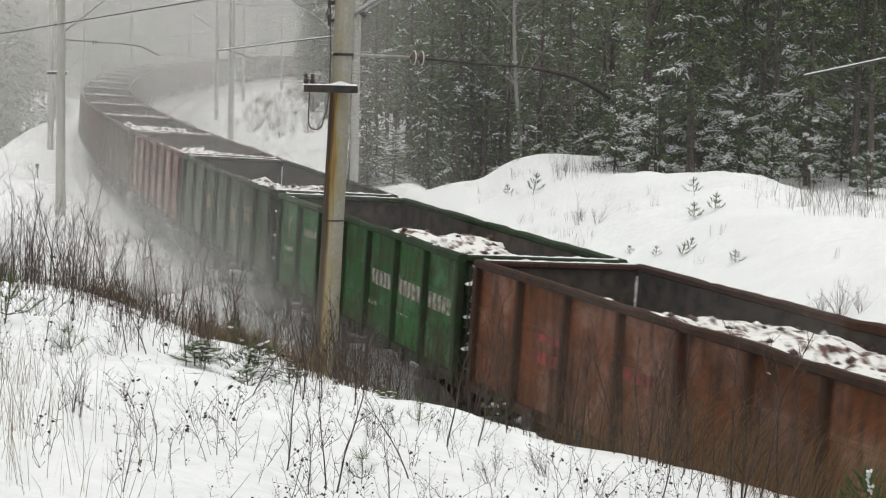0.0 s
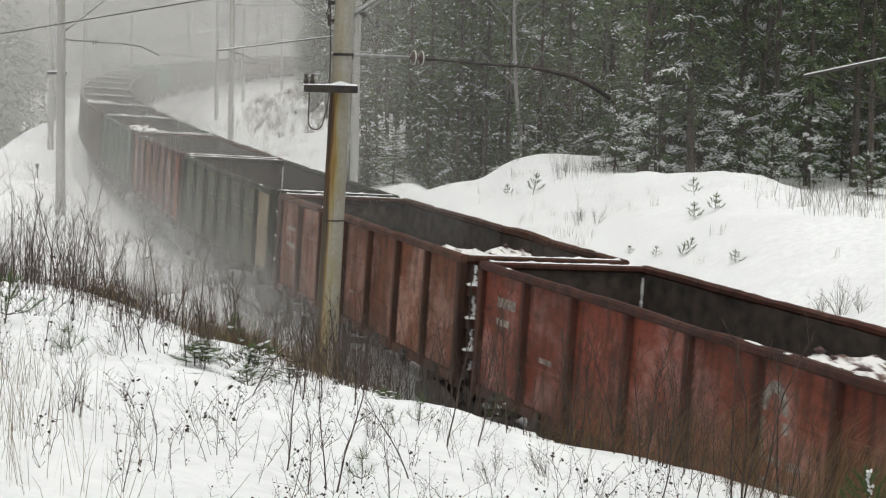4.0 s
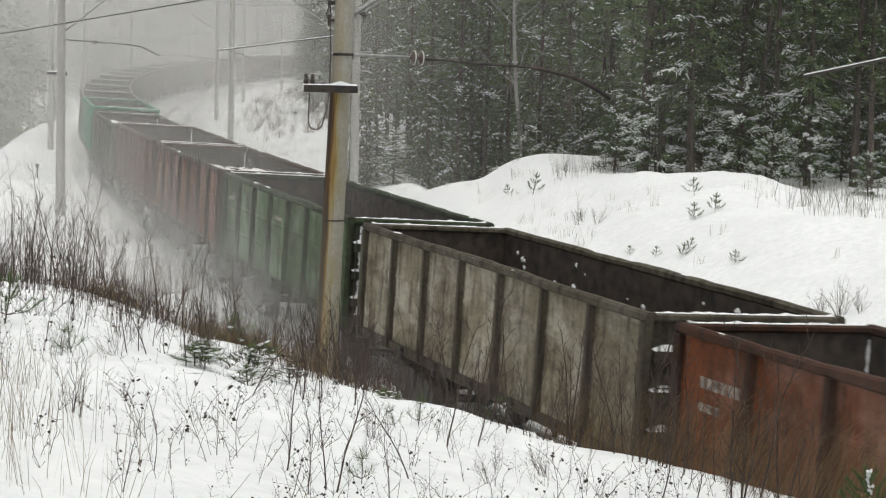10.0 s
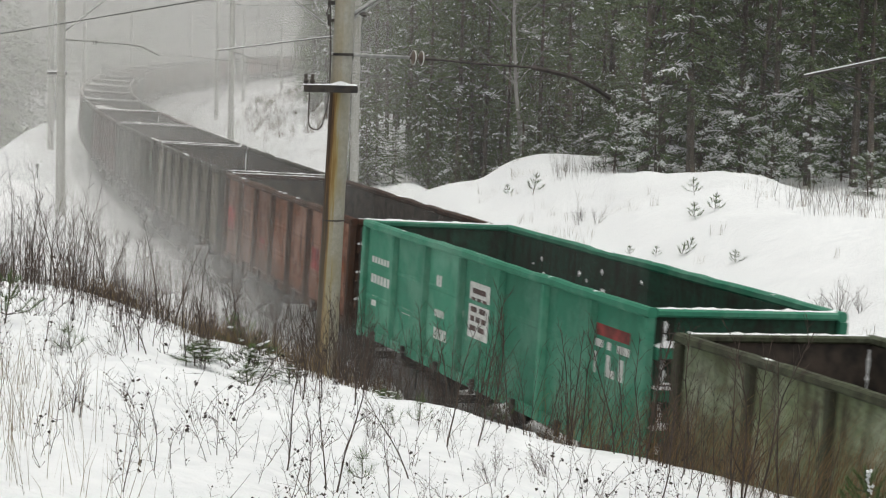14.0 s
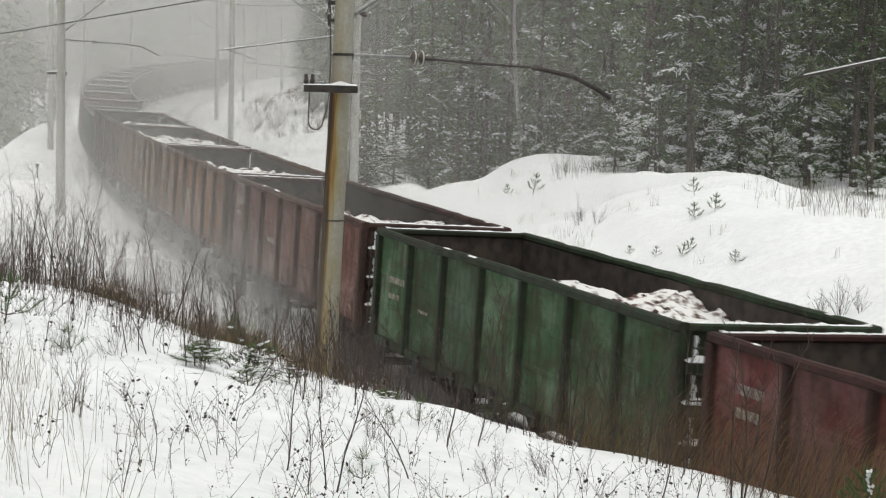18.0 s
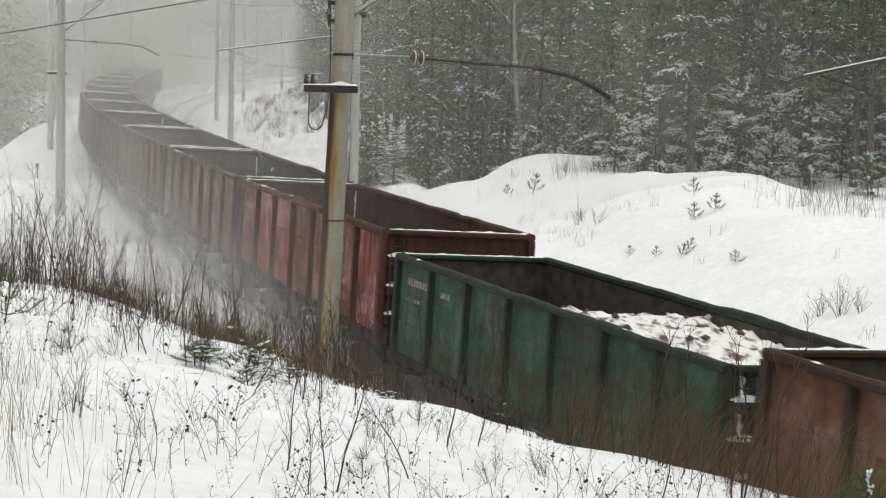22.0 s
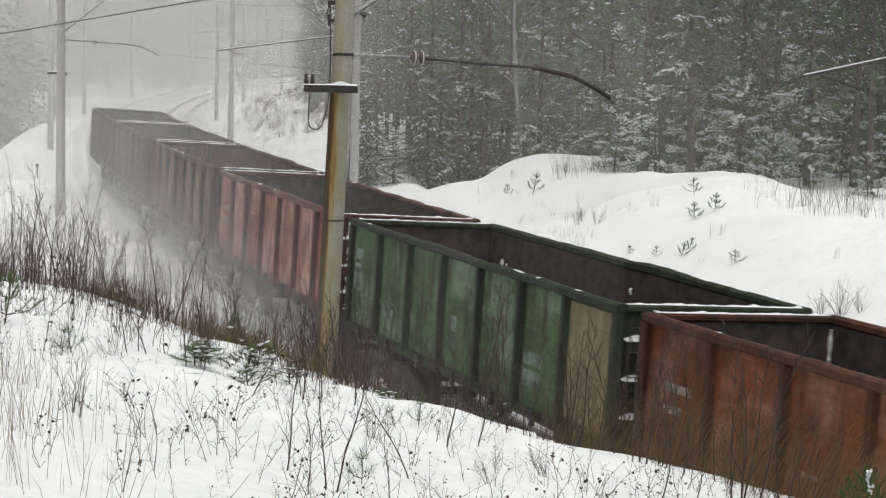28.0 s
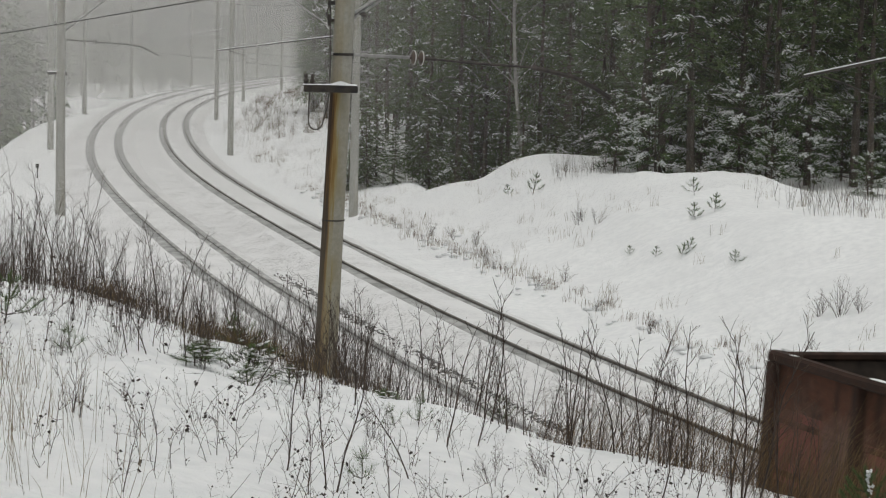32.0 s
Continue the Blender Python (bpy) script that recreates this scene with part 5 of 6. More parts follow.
def far_wood(name, spots, label):
    """Distant trees, thinned to what shows at that distance."""
    wood, limbs = Build(), Build()
    for x, y, h in spots:
        z0 = gz(x, y) - 0.3
        limbs.tube([(x, y, z0), (x + rng.uniform(-0.3, 0.3), y, z0 + h * 0.5), (x, y, z0 + h)], [h * 0.012, h * 0.008, 0.02], 4, caps=False)
        low = rng.uniform(0.02, 0.25)
        if rng.random() < 0.25:
            for _ in range(26):
                t = rng.uniform(0.3, 1)
                a = rng.uniform(0, 6.28)
                v = Vector((math.cos(a), math.sin(a), rng.uniform(0.6, 1.4))) * h * 0.13
                p = Vector((x, y, z0 + h * t * 0.9))
                limbs.tube([p, p + v], [0.03, 0.01], 3, caps=False)
            continue
        for _ in range(int(13 * h)):
            t = low + (1 - low) * rng.random()
            rr = 0.17 * h * (1.05 - t) * rng.uniform(0.15, 1.0)
            a = rng.uniform(0, 6.28)
            out = Vector((math.cos(a), math.sin(a), 0))
            p = Vector((x, y, z0 + h * t)) + out * rr
            dirn = (out + Vector((rng.uniform(-0.6, 0.6), rng.uniform(-0.6, 0.6), rng.uniform(-0.5, 0.1)))).normalized()
            s = rng.uniform(0.5, 1.1)
            w = dirn.cross(Vector((rng.uniform(-0.5, 0.5), rng.uniform(-0.5, 0.5), 1))).normalized() * s * 0.24
            wood.add([p, p + dirn * s * 0.5 + w, p + dirn * s - Vector((0, 0, 0.2 * s)), p + dirn * s * 0.5 - w], [(0, 1, 2, 3)])
    ob = tagged(new(name, wood.mesh(name, NEEDLES)), label, "wood", kind="stuff")
    child("trunk", limbs.mesh("trunk", BARK), ob)["kind"] = "stuff"


spots = []
while len(spots) < 420:
    s, off = rng.uniform(-640, -60), -rng.uniform(15, 90)
    p = on_track(s, off)
    if (s > -110 and off > -20) or (s < -190 and off > -42) or abs(p.x / p.y) > 0.27:
        continue
    spots.append((p.x, p.y, rng.uniform(10, 19)))
for _ in range(230):
    s, off = rng.uniform(-180, -98), -rng.uniform(9.5, 32)
    p = on_track(s, off)
    if p.x / p.y < -0.185:
        spots.append((p.x, p.y, rng.uniform(5, 15)))
far_wood("outer_wood", spots, "misty winter wood on the curve's outer side")
spots = []
while len(spots) < 150:
    s, off = rng.uniform(-360, -130), rng.uniform(16.5, 70)
    p = on_track(s, off)
    if p.x / p.y > -0.08:
        spots.append((p.x, p.y, rng.uniform(10, 18)))
far_wood("inner_wood", spots, "misty dark wood beyond the curve")


# ---- low plants ----
def stem_line(rng, p, d, ln, n, wob, rise=0.0):
    pts = [Vector(p)]
    d = Vector(d).normalized()
    for _ in range(n):
        d = (d + Vector((rng.gauss(0, wob), rng.gauss(0, wob), rise))).normalized()
        pts.append(pts[-1] + d * ln / n)
    return pts


def forked(b, rng, pts, r, count, length, depth=1):
    """Twigs along a stem, longest low down, forking once or twice."""
    n = len(pts) - 1
    a = rng.uniform(0, 6.28)
    for i in range(count):
        q = 0.16 + 0.82 * (i + rng.random()) / count
        k = min(n - 1, int(q * n))
        p = pts[k].lerp(pts[k + 1], q * n - k)
        a += 2.4 + rng.uniform(-0.5, 0.5)
        axis = (pts[k + 1] - pts[k]).normalized()
        d = axis + Vector((math.cos(a), math.sin(a), rng.uniform(-0.1, 0.3))) * rng.uniform(0.45, 0.95)
        tw = stem_line(rng, p, d, length * (1.25 - 0.8 * q) * rng.uniform(0.55, 1.25), 3, 0.14, 0.05)
        b.tube(tw, [r * 0.55, r * 0.45, r * 0.34, r * 0.2], 3, caps=False)
        if depth:
            forked(b, rng, tw, r * 0.6, rng.randint(1, 3), length * 0.42, depth - 1)


def sapling_mesh(seed, h, branches, lean=0.16):
    rng = random.Random(seed)
    pts = stem_line(rng, (0, 0, -0.12), (rng.uniform(-lean, lean), rng.uniform(-lean, lean), 1), h + 0.12, 6, 0.07)
    r = 0.0074
    stem = Build().tube(pts, [r * (1 - 0.75 * i / 6) for i in range(7)], 5, caps=False)
    b = Build()
    forked(b, rng, pts, r * 0.65, branches, h * 0.27)
    return stem.mesh("bare_sapling", TWIG), b.mesh("twig_spray", TWIG)


def bush_mesh(seed, h, stems, stout=1.0):
    """Many thin stems from one root."""
    rng = random.Random(seed)
    b, first = Build(), None
    for i in range(stems):
        a = rng.uniform(0, 6.28)
        t = rng.uniform(0.05, 0.5)
        pts = stem_line(rng, (math.cos(a) * 0.05, math.sin(a) * 0.05, -0.06), (math.cos(a) * t, math.sin(a) * t, 1), h * rng.uniform(0.5, 1.05), 5, 0.15)
        if first is None:
            first = Build().tube(pts, [stout * q for q in (0.0042, 0.0037, 0.003, 0.0024, 0.0018, 0.0012)], 4, caps=False)
        else:
            b.tube(pts, [stout * q for q in (0.0032, 0.0029, 0.0025, 0.002, 0.0015, 0.001)], 3, caps=False)
        forked(b, rng, pts, 0.0027 * stout, rng.randint(5, 9), h * 0.26)
    return first.mesh("bare_bush", TWIG), b.mesh("twig_spray", TWIG)


def weed_mesh(seed, h):
    """A tuft of a few wiry stalks with short side twigs, shrivelled leaves and seed heads."""
    rng = random.Random(seed)
    stem, pods = Build(), Build()
    for i in range(rng.randint(2, 5)):
        a = rng.uniform(0, 6.28)
        q = 0.0 if i == 0 else rng.uniform(0.03, 0.3)
        hh = h * (1 if i == 0 else rng.uniform(0.35, 1.0))
        pts = stem_line(rng, (math.cos(a) * q, math.sin(a) * q, -0.05), (rng.gauss(0, 0.22), rng.gauss(0, 0.22), 1), hh, 7, 0.16)
        r = rng.uniform(0.0020, 0.0036)
        stem.tube(pts, [r * (1 - 0.6 * j / 7) for j in range(8)], 3, caps=False)
        for _ in range(rng.randint(3, 9)):
            k = rng.randint(1, 6)
            p = pts[k].lerp(pts[k + 1], rng.random())
            a = rng.uniform(0, 6.28)
            tw = stem_line(rng, p, (math.cos(a) * 0.8, math.sin(a) * 0.8, rng.uniform(0.1, 1.1)), hh * rng.uniform(0.06, 0.26), 3, 0.22)
            stem.tube(tw, [r * 0.6, r * 0.5, r * 0.4, r * 0.25], 3, caps=False)
            if rng.random() < 0.26:
                pods.blob(tw[-1], rng.uniform(0.004, 0.010), rng, 0, 0.9, 6)
            if rng.random() < 0.07:
                # a shrivelled leaf, folded lengthwise
                c, g = tw[-1], rng.uniform(0.018, 0.038)
                e, sd = Vector((math.cos(a), math.sin(a), rng.uniform(-1.2, -0.3))).normalized() * g, Vector((-math.sin(a), math.cos(a), 0.3)) * g * 0.6
                pods.add([c, c + e * 0.5 + sd, c + e * 1.1, c + e * 0.5 - sd, c + e * 0.6 - Vector((0, 0, g * 0.45)), c + e * 0.35 + Vector((0, 0, g * 0.3))],
                         [(0, 1, 4), (1, 2, 4), (2, 3, 4), (3, 0, 4), (0, 1, 5), (1, 2, 5), (2, 3, 5), (3, 0, 5)])
        if rng.random() < 0.25:
            pods.blob(pts[-1], rng.uniform(0.006, 0.012), rng, 0, 1.0, 7)
    return stem.mesh("stem", TWIG), pods.mesh("seed_head", POD)


def seedling_meshes(seed, h, snowy, needle=0.05, rows=3, rise=0.6, dense=1.0, broad=0.0016):
    """A little pine: every branch is a brush of needles, with clumps of snow on some."""
    rng = random.Random(seed)
    stem, tufts, snow = Build(), Build(), Build()
    r = 0.010 * h + 0.002
    limbs = [([Vector((0, 0, -0.08)), Vector((0.02 * h, 0, h * 0.5)), Vector((0, 0.02 * h, h))], r, 0.35)]
    for k in range(rows):
        z = h * (0.16 + 0.62 * k / max(1, rows - 1))
        for i in range(rng.randint(4, 5)):
            a = i * 1.35 + k * 0.7 + rng.uniform(-0.3, 0.3)
            ln = (h - z) * rng.uniform(0.4, 0.7) + 0.08 * h
            o = Vector((math.cos(a), math.sin(a), 0))
            limbs.append(([Vector((0, 0, z)), Vector((0, 0, z)) + o * ln * 0.55 + Vector((0, 0, ln * rise * 0.3)), Vector((0, 0, z)) + o * ln * 0.9 + Vector((0, 0, ln * rise))], r * 0.55, 0.3))
    for pts, rad, bare in limbs:
        stem.tube(pts, [rad, rad * 0.75, rad * 0.4], 4, caps=False)
        length = (pts[1] - pts[0]).length + (pts[2] - pts[1]).length
        for i in range(int(length * (1 - bare) * 420 * dense)):
            t = bare + (1 - bare) * rng.random()
            k = 0 if t < 0.5 else 1
            p, ax = pts[k].lerp(pts[k + 1], t * 2 - k), (pts[k + 1] - pts[k]).normalized()
            d = (ax * rng.uniform(0.3, 1.1) + Vector((rng.gauss(0, 0.6), rng.gauss(0, 0.6), rng.gauss(0.05, 0.6)))).normalized()
            w = d.cross(Vector((0.3, 0.5, 0.8))).normalized() * broad
            tufts.add([p - w, p + w, p + d * needle * rng.uniform(0.6, 1.25)], [(0, 1, 2)])
        if rng.random() < snowy:
            for _ in range(rng.randint(1, 3)):
                t = rng.uniform(0.5, 0.95)
                p = pts[1].lerp(pts[2], t * 2 - 1)
                snow.blob(p + Vector((rng.gauss(0, 0.012), rng.gauss(0, 0.012), needle * 0.45)), needle * (0.12 + 0.45 * rng.random() ** 2), rng, 0, 0.45, 7)
    return stem.mesh("stem", TWIG), tufts.mesh("needles", YOUNG), (snow.mesh("snow_cap", SNOW, False) if snow.v else None)


def crest_at(u):
    return float(np.interp(u, CU, CD))


SAPLINGS = [sapling_mesh(20 + i, 1.0, 11 + i % 7) for i in range(12)]
BUSHES = [bush_mesh(40 + i, 0.75, 6 + i * 2) for i in range(5)]
FAR_BUSHES = [bush_mesh(50 + i, 0.9, 6 + i * 2, 1.5) for i in range(4)]
WEEDS = [weed_mesh(60 + i, 0.5) for i in range(16)]
rng = random.Random(5)


def set_plant(name, pair, x, y, sc, label, category, group, tilt=0.1):
    m = Matrix.LocRotScale((x, y, gz(x, y)), Euler((rng.gauss(0, tilt), rng.gauss(0, tilt), rng.uniform(0, 6.28))), (sc, sc, sc))
    ob = thing(name, pair[0], m, label, category, group)
    if len(pair[1].vertices):
        child(pair[1].name.split(".")[0], pair[1], ob)["kind"] = "stuff"
    return ob


def place_sapling(x, y, h, group, lean=None):
    ob = set_plant("bare_sapling", rng.choice(SAPLINGS), x, y, h, "thin dark leafless sapling in the snow", "sapling", group, 0.07)
    if lean is not None:
        ob.matrix_basis = Matrix.Translation((x, y, gz(x, y))) @ Matrix.Rotation(lean, 4, "Y") @ Matrix.Rotation(rng.uniform(0, 6.28), 4, "Z") @ Matrix.Scale(h, 4)


def scrub(name, spots, label, mat, stout=1.0):
    """Dense leafless stems, too many to count."""
    b = Build()
    for x, y, h in spots:
        r = (0.0024 + 0.0026 * h) * stout
        pts = stem_line(rng, (x, y, gz(x, y) - 0.1), (rng.gauss(0, 0.15), rng.gauss(0, 0.15), 1), h + 0.1, 4, 0.075)
        b.tube(pts, [r, r * 0.8, r * 0.6, r * 0.4, r * 0.2], 3, caps=False)
        forked(b, rng, pts, r * 0.75, rng.randint(4, 8), h * 0.25)
    tagged(new(name, b.mesh(name, mat)), label, "scrub", kind="stuff")


# scrub along and behind the crest of the near bank: thick towards the left-hand end and round the mast
spots = []
for _ in range(440):
    u = rng.uniform(-0.26, -0.10) + 0.006 * rng.gauss(0, 1)
    y = crest_at(u) + rng.gauss(-1.0, 2.1)
    spots.append((u * y, y, 0.2 + 0.95 * rng.random() ** 1.8))
for _ in range(80):
    u = rng.uniform(-0.26, -0.185)
    y = crest_at(u) + rng.uniform(0.2, 4.0)
    spots.append((u * y, y, rng.uniform(0.9, 1.9)))
for _ in range(170):
    u = rng.uniform(-0.12, -0.015)
    y = crest_at(u) + rng.gauss(-0.2, 1.3)
    spots.append((u * y, y, 0.25 + 0.95 * rng.random() ** 1.6))
for _ in range(70):
    u = rng.gauss(-0.052, 0.012)
    y = crest_at(u) + rng.uniform(-0.2, 1.2)
    spots.append((u * y, y, rng.uniform(0.5, 1.15)))
for _ in range(240):
    u = rng.uniform(-0.25, -0.03)
    y = crest_at(u) * (1 - 0.26 * rng.random() ** 1.3)
    spots.append((u * y, y, 0.15 + 0.7 * rng.random() ** 1.5))
scrub("dark_scrub", spots, "dense dark leafless scrub on the bank's crest", TWIG)
spots = []
for _ in range(180):
    u = rng.uniform(-0.04, 0.20)
    y = crest_at(u) + rng.uniform(-0.3, 1.5)
    spots.append((u * y, y, 0.2 + 0.8 * rng.random() ** 1.5))
scrub("low_scrub", spots, "sparse leafless stems behind the bank's crest", TWIG)
for _ in range(72):
    u = rng.uniform(-0.23, 0.19)
    y = crest_at(u) + rng.uniform(-2.6 if u < -0.03 else -1.0, 0.9)
    place_sapling(u * y, y, rng.uniform(0.7, 1.35), "saplings along the bank's crest")
for _ in range(46):
    u = rng.uniform(-0.24, 0.0)
    y = crest_at(u) * (1 - 0.4 * rng.random() ** 1.6)
    place_sapling(u * y, y, rng.uniform(0.3, 0.75), "saplings on the near snow")
# the saplings and bushes that stand clear on the near snow
STANDING = ((-0.82, 10.56, 0.71, 0.07), (-0.54, 10.21, 0.83, 0.04), (-0.56, 9.91, 0.66, 0.02), (-0.24, 10.40, 0.52, 0.03), (-0.61, 9.22, 0.47, -0.02),
            (-0.73, 17.21, 1.06, 0.14), (-1.06, 15.24, 0.82, 0.10), (0.06, 14.27, 0.96, 0.06), (0.32, 16.0, 0.83, 0.07), (-0.14, 11.35, 0.67, 0.02),
            (-2.60, 16.35, 0.74, -0.08), (-1.37, 8.48, 0.38, 0.05), (-2.96, 14.62, 0.38, 0.09), (-2.47, 16.7, 0.72, 0.12), (-2.55, 16.6, 0.64, 0.11))
CREST_SAPLINGS = ((0.56, 20.55, 1.41, 0.04), (1.79, 13.4, 0.64, 0.25), (1.55, 13.4, 0.73, 0.21), (1.28, 17.86, 1.19, 0.05), (1.03, 19.4, 0.94, 0.12), (1.42, 17.17, 0.81, 0.15),
                  (0.59, 16.55, 0.73, 0.13), (-2.20, 17.04, 0.75, 0.12), (-1.38, 14.15, 0.74, 0.04), (-4.23, 20.41, 0.71, 0.12), (-3.85, 19.95, 0.75, 0.11),
                  (-3.74, 20.95, 0.85, 0.13), (1.60, 15.98, 0.61, 0.08))
for x, y, h, lean in STANDING + CREST_SAPLINGS:
    place_sapling(x, y, h, "saplings on the near snow", lean)
for x, y, sc in ((-2.0, 10.7, 0.75), (-2.9, 15.2, 0.6), (-2.1, 17.2, 0.7), (-1.75, 18.4, 0.8), (-2.54, 15.5, 0.8),
                 (0.32, 11.3, 0.45), (-0.45, 13.5, 0.4), (0.75, 13.8, 0.45)):
    set_plant("bare_bush", rng.choice(BUSHES), x, y, sc, "small leafless bush with many thin stems", "bush", "bushes on the near snow")
for i in range(215):
    u, y = rng.uniform(-0.24, 0.2), 8.0 + 14 * rng.random() ** 1.3
    if y > crest_at(u) - 0.2:
        continue
    set_plant("dead_weed", rng.choice(WEEDS), u * y, y, rng.uniform(0.3, 0.9), "dead wiry weed with dark seed heads", "weed", "weeds on the near snow", 0.22)


for i in range(105):
    u = rng.uniform(-0.24, -0.05)
    y = crest_at(u) * rng.uniform(0.66, 0.99)
    set_plant("dead_weed", rng.choice(WEEDS), u * y, y, rng.uniform(0.5, 1.2), "dead wiry weed with dark seed heads", "weed", "weeds on the near snow", 0.22)


spots = []
for _ in range(130):
    u, y = rng.uniform(-0.24, 0.12), 8.2 + 13 * rng.random() ** 1.2
    if y < crest_at(u) - 0.3:
        spots.append((u * y, y, 0.08 + 0.3 * rng.random() ** 1.5))
scrub("dry_stalks", spots, "thin dry stalks sticking out of the near snow", TWIG, 0.6)


def grass(name, spots, mat, label, h0, h1, lean, blades, width=0.0022):
    b = Build()
    for x, y in spots:
        z = gz(x, y)
        for _ in range(blades):
            h = rng.uniform(h0, h1)
            a = rng.uniform(0, 6.28)
            bx, by = x + rng.gauss(0, 0.13), y + rng.gauss(0, 0.13)
            l1 = Vector((lean + rng.gauss(0, 0.30), rng.gauss(0, 0.30), 0)) * h
            w = Vector((math.cos(a), math.sin(a), 0)) * width
            p0, p1, p2 = Vector((bx, by, z - 0.03)), Vector((bx, by, z + h * 0.6)) + l1 * 0.4, Vector((bx, by, z + h * 0.95)) + l1
            b.add([p0 - w, p0 + w, p1 + w * 0.8, p1 - w * 0.8, p2], [(0, 1, 2, 3), (3, 2, 4)])
    tagged(new(name, b.mesh(name, mat)), label, "grass", kind="stuff")


spots = []
for _ in range(38):
    y = rng.uniform(8.2, 12.5)
    u = rng.uniform(-0.245, -0.195 + 0.01 * (12 - y))
    spots.append((u * y, y))
grass("dry_grass", spots, STRAW, "pale dry grass stalks standing in snow", 0.15, 0.5, 0.06, 7, 0.0014)
spots = []
for _ in range(190):
    u = 0.05 + 0.185 * rng.random() ** 0.75
    y = crest_at(u) + rng.uniform(0.1, 1.3)
    spots.append((u * y, y))
grass("brown_grass", spots, REED, "tall leaning brown dead grass along the bank", 0.15, 0.75, 0.5, 9, 0.0014)
spots = []
for _ in range(105):
    u = rng.uniform(0.05, 0.235)
    y = crest_at(u) + rng.uniform(0.0, 0.9)
    spots.append((u * y, y))
grass("straw_grass", spots, OCHRE_GRASS, "thin bent straw along the bank", 0.3, 0.95, 0.7, 4, 0.0014)
spots = []
for _ in range(520):
    u = rng.uniform(-0.25, -0.03)
    y = crest_at(u) + rng.gauss(0.2, 1.5)
    if math.sin(u * 95) + math.sin(u * 41 + 1.0) + 0.6 * math.sin(y * 2.2 + u * 160) > rng.gauss(-0.1, 0.5):
        spots.append((u * y, y))
for u0, ahead, n in ((-0.166, 0.97, 40), (-0.103, 0.93, 46), (-0.075, 0.90, 30), (-0.12, 0.95, 24), (-0.235, 0.97, 24)):
    for _ in range(n):
        u = rng.gauss(u0, 0.007)
        y = crest_at(u) * rng.gauss(ahead, 0.022)
        spots.insert(0, (u * y, y))
grass("matted_grass", spots[:170], OCHRE_GRASS, "matted ochre dead grass among the scrub", 0.08, 0.40, 0.1, 8, 0.0024)
grass("scrub_grass", spots, OCHRE_GRASS, "low brown dead grass among the scrub", 0.08, 0.36, 0.1, 4, 0.0024)
spots = []
for _ in range(2200):
    s, off = rng.uniform(-130, 2), rng.uniform(8.6, 24)
    p = on_track(s, off)
    if rng.random() < 0.10 + 0.35 * (off < 11) + 0.25 * (s < -48) + 0.3 * (-48 < s < -24 and off < 15) + 0.5 * (off > 18.5):
        spots.append((p.x, p.y))
grass("bank_grass", spots, STRAW, "sparse dead grass tufts in bank snow", 0.15, 0.5, 0.05, 8, 0.0042)
spots = []
for _ in range(320):
    s, off = rng.uniform(-200, -95), rng.uniform(10.5, 19)
    p = on_track(s, off)
    spots.append((p.x, p.y))
grass("far_brush", spots, REED, "grey-brown brush on the distant bank", 0.3, 1.1, 0.0, 14, 0.007)

# ragged toe of the far bank
spots, b = [], Build()
for _ in range(190):
    s = rng.uniform(-60, 8)
    p = on_track(s, rng.gauss(9.4, 0.3))
    spots.append((p.x, p.y))
    if rng.random() < 0.7:
        q = on_track(s, rng.gauss(9.1, 0.35))
        b.blob((q.x, q.y, gz(q.x, q.y) + 0.02), rng.uniform(0.06, 0.22), rng, 0, 0.55, 8)
grass("toe_grass", spots, REED, "brown dead grass along the bank's toe", 0.06, 0.34, 0.05, 20, 0.0035)
tagged(new("snow_clods", b.mesh("snow_clods", SNOW, False)), "broken snow clods along the bank's toe", "snow", kind="stuff")

SEED_A, SEED_B = seedling_meshes(1, 0.22, 0.0, 0.085, 2, 0.6, 0.9, 0.0011), seedling_meshes(2, 0.40, 0.6, 0.07, 4, 0.45, 1.0, 0.0022)
for me in SEED_B:
    me.transform(Matrix.Diagonal((1.5, 1.5, 0.62, 1)))
SEED_C, SEED_E = seedling_meshes(3, 0.55, 0.0, 0.050, 5, 0.8, 4.0, 0.0012), seedling_meshes(5, 0.7, 0.1, 0.075, 3, 0.6, 1.0, 0.0024)
crust, rng_ = Build(), random.Random(8)
for i in range(34):
    t = 0.35 + 0.65 * rng_.random()
    crust.blob((rng_.gauss(-0.015, 0.012), rng_.gauss(-0.02, 0.01), 0.55 * t), rng_.uniform(0.006, 0.018), rng_, 0, 1.2, 6)
SEED_C = (SEED_C[0], SEED_C[1], crust.mesh("snow_cap", SNOW, False))
SEED_D = seedling_meshes(4, 0.8, 0.45, 0.11, 3, 0.55, 1.1, 0.0028)


def place_seedling(meshes, x, y, sc, label, group):
    st, nd, sn = meshes
    root = new("pine_seedling")
    root.matrix_basis = Matrix.LocRotScale((x, y, gz(x, y)), Euler((rng.gauss(0, 0.13), rng.gauss(0, 0.13), rng.uniform(0, 6.28))), (sc * rng.uniform(0.85, 1.15), sc, sc * rng.uniform(0.8, 1.1)))
    child("stem", st, root)
    child("needles", nd, root)["kind"] = "stuff"
    if sn:
        child("snow_cap", sn, root, "clumps of snow")["kind"] = "stuff"
    tagged(root, label, "pine seedling", group)


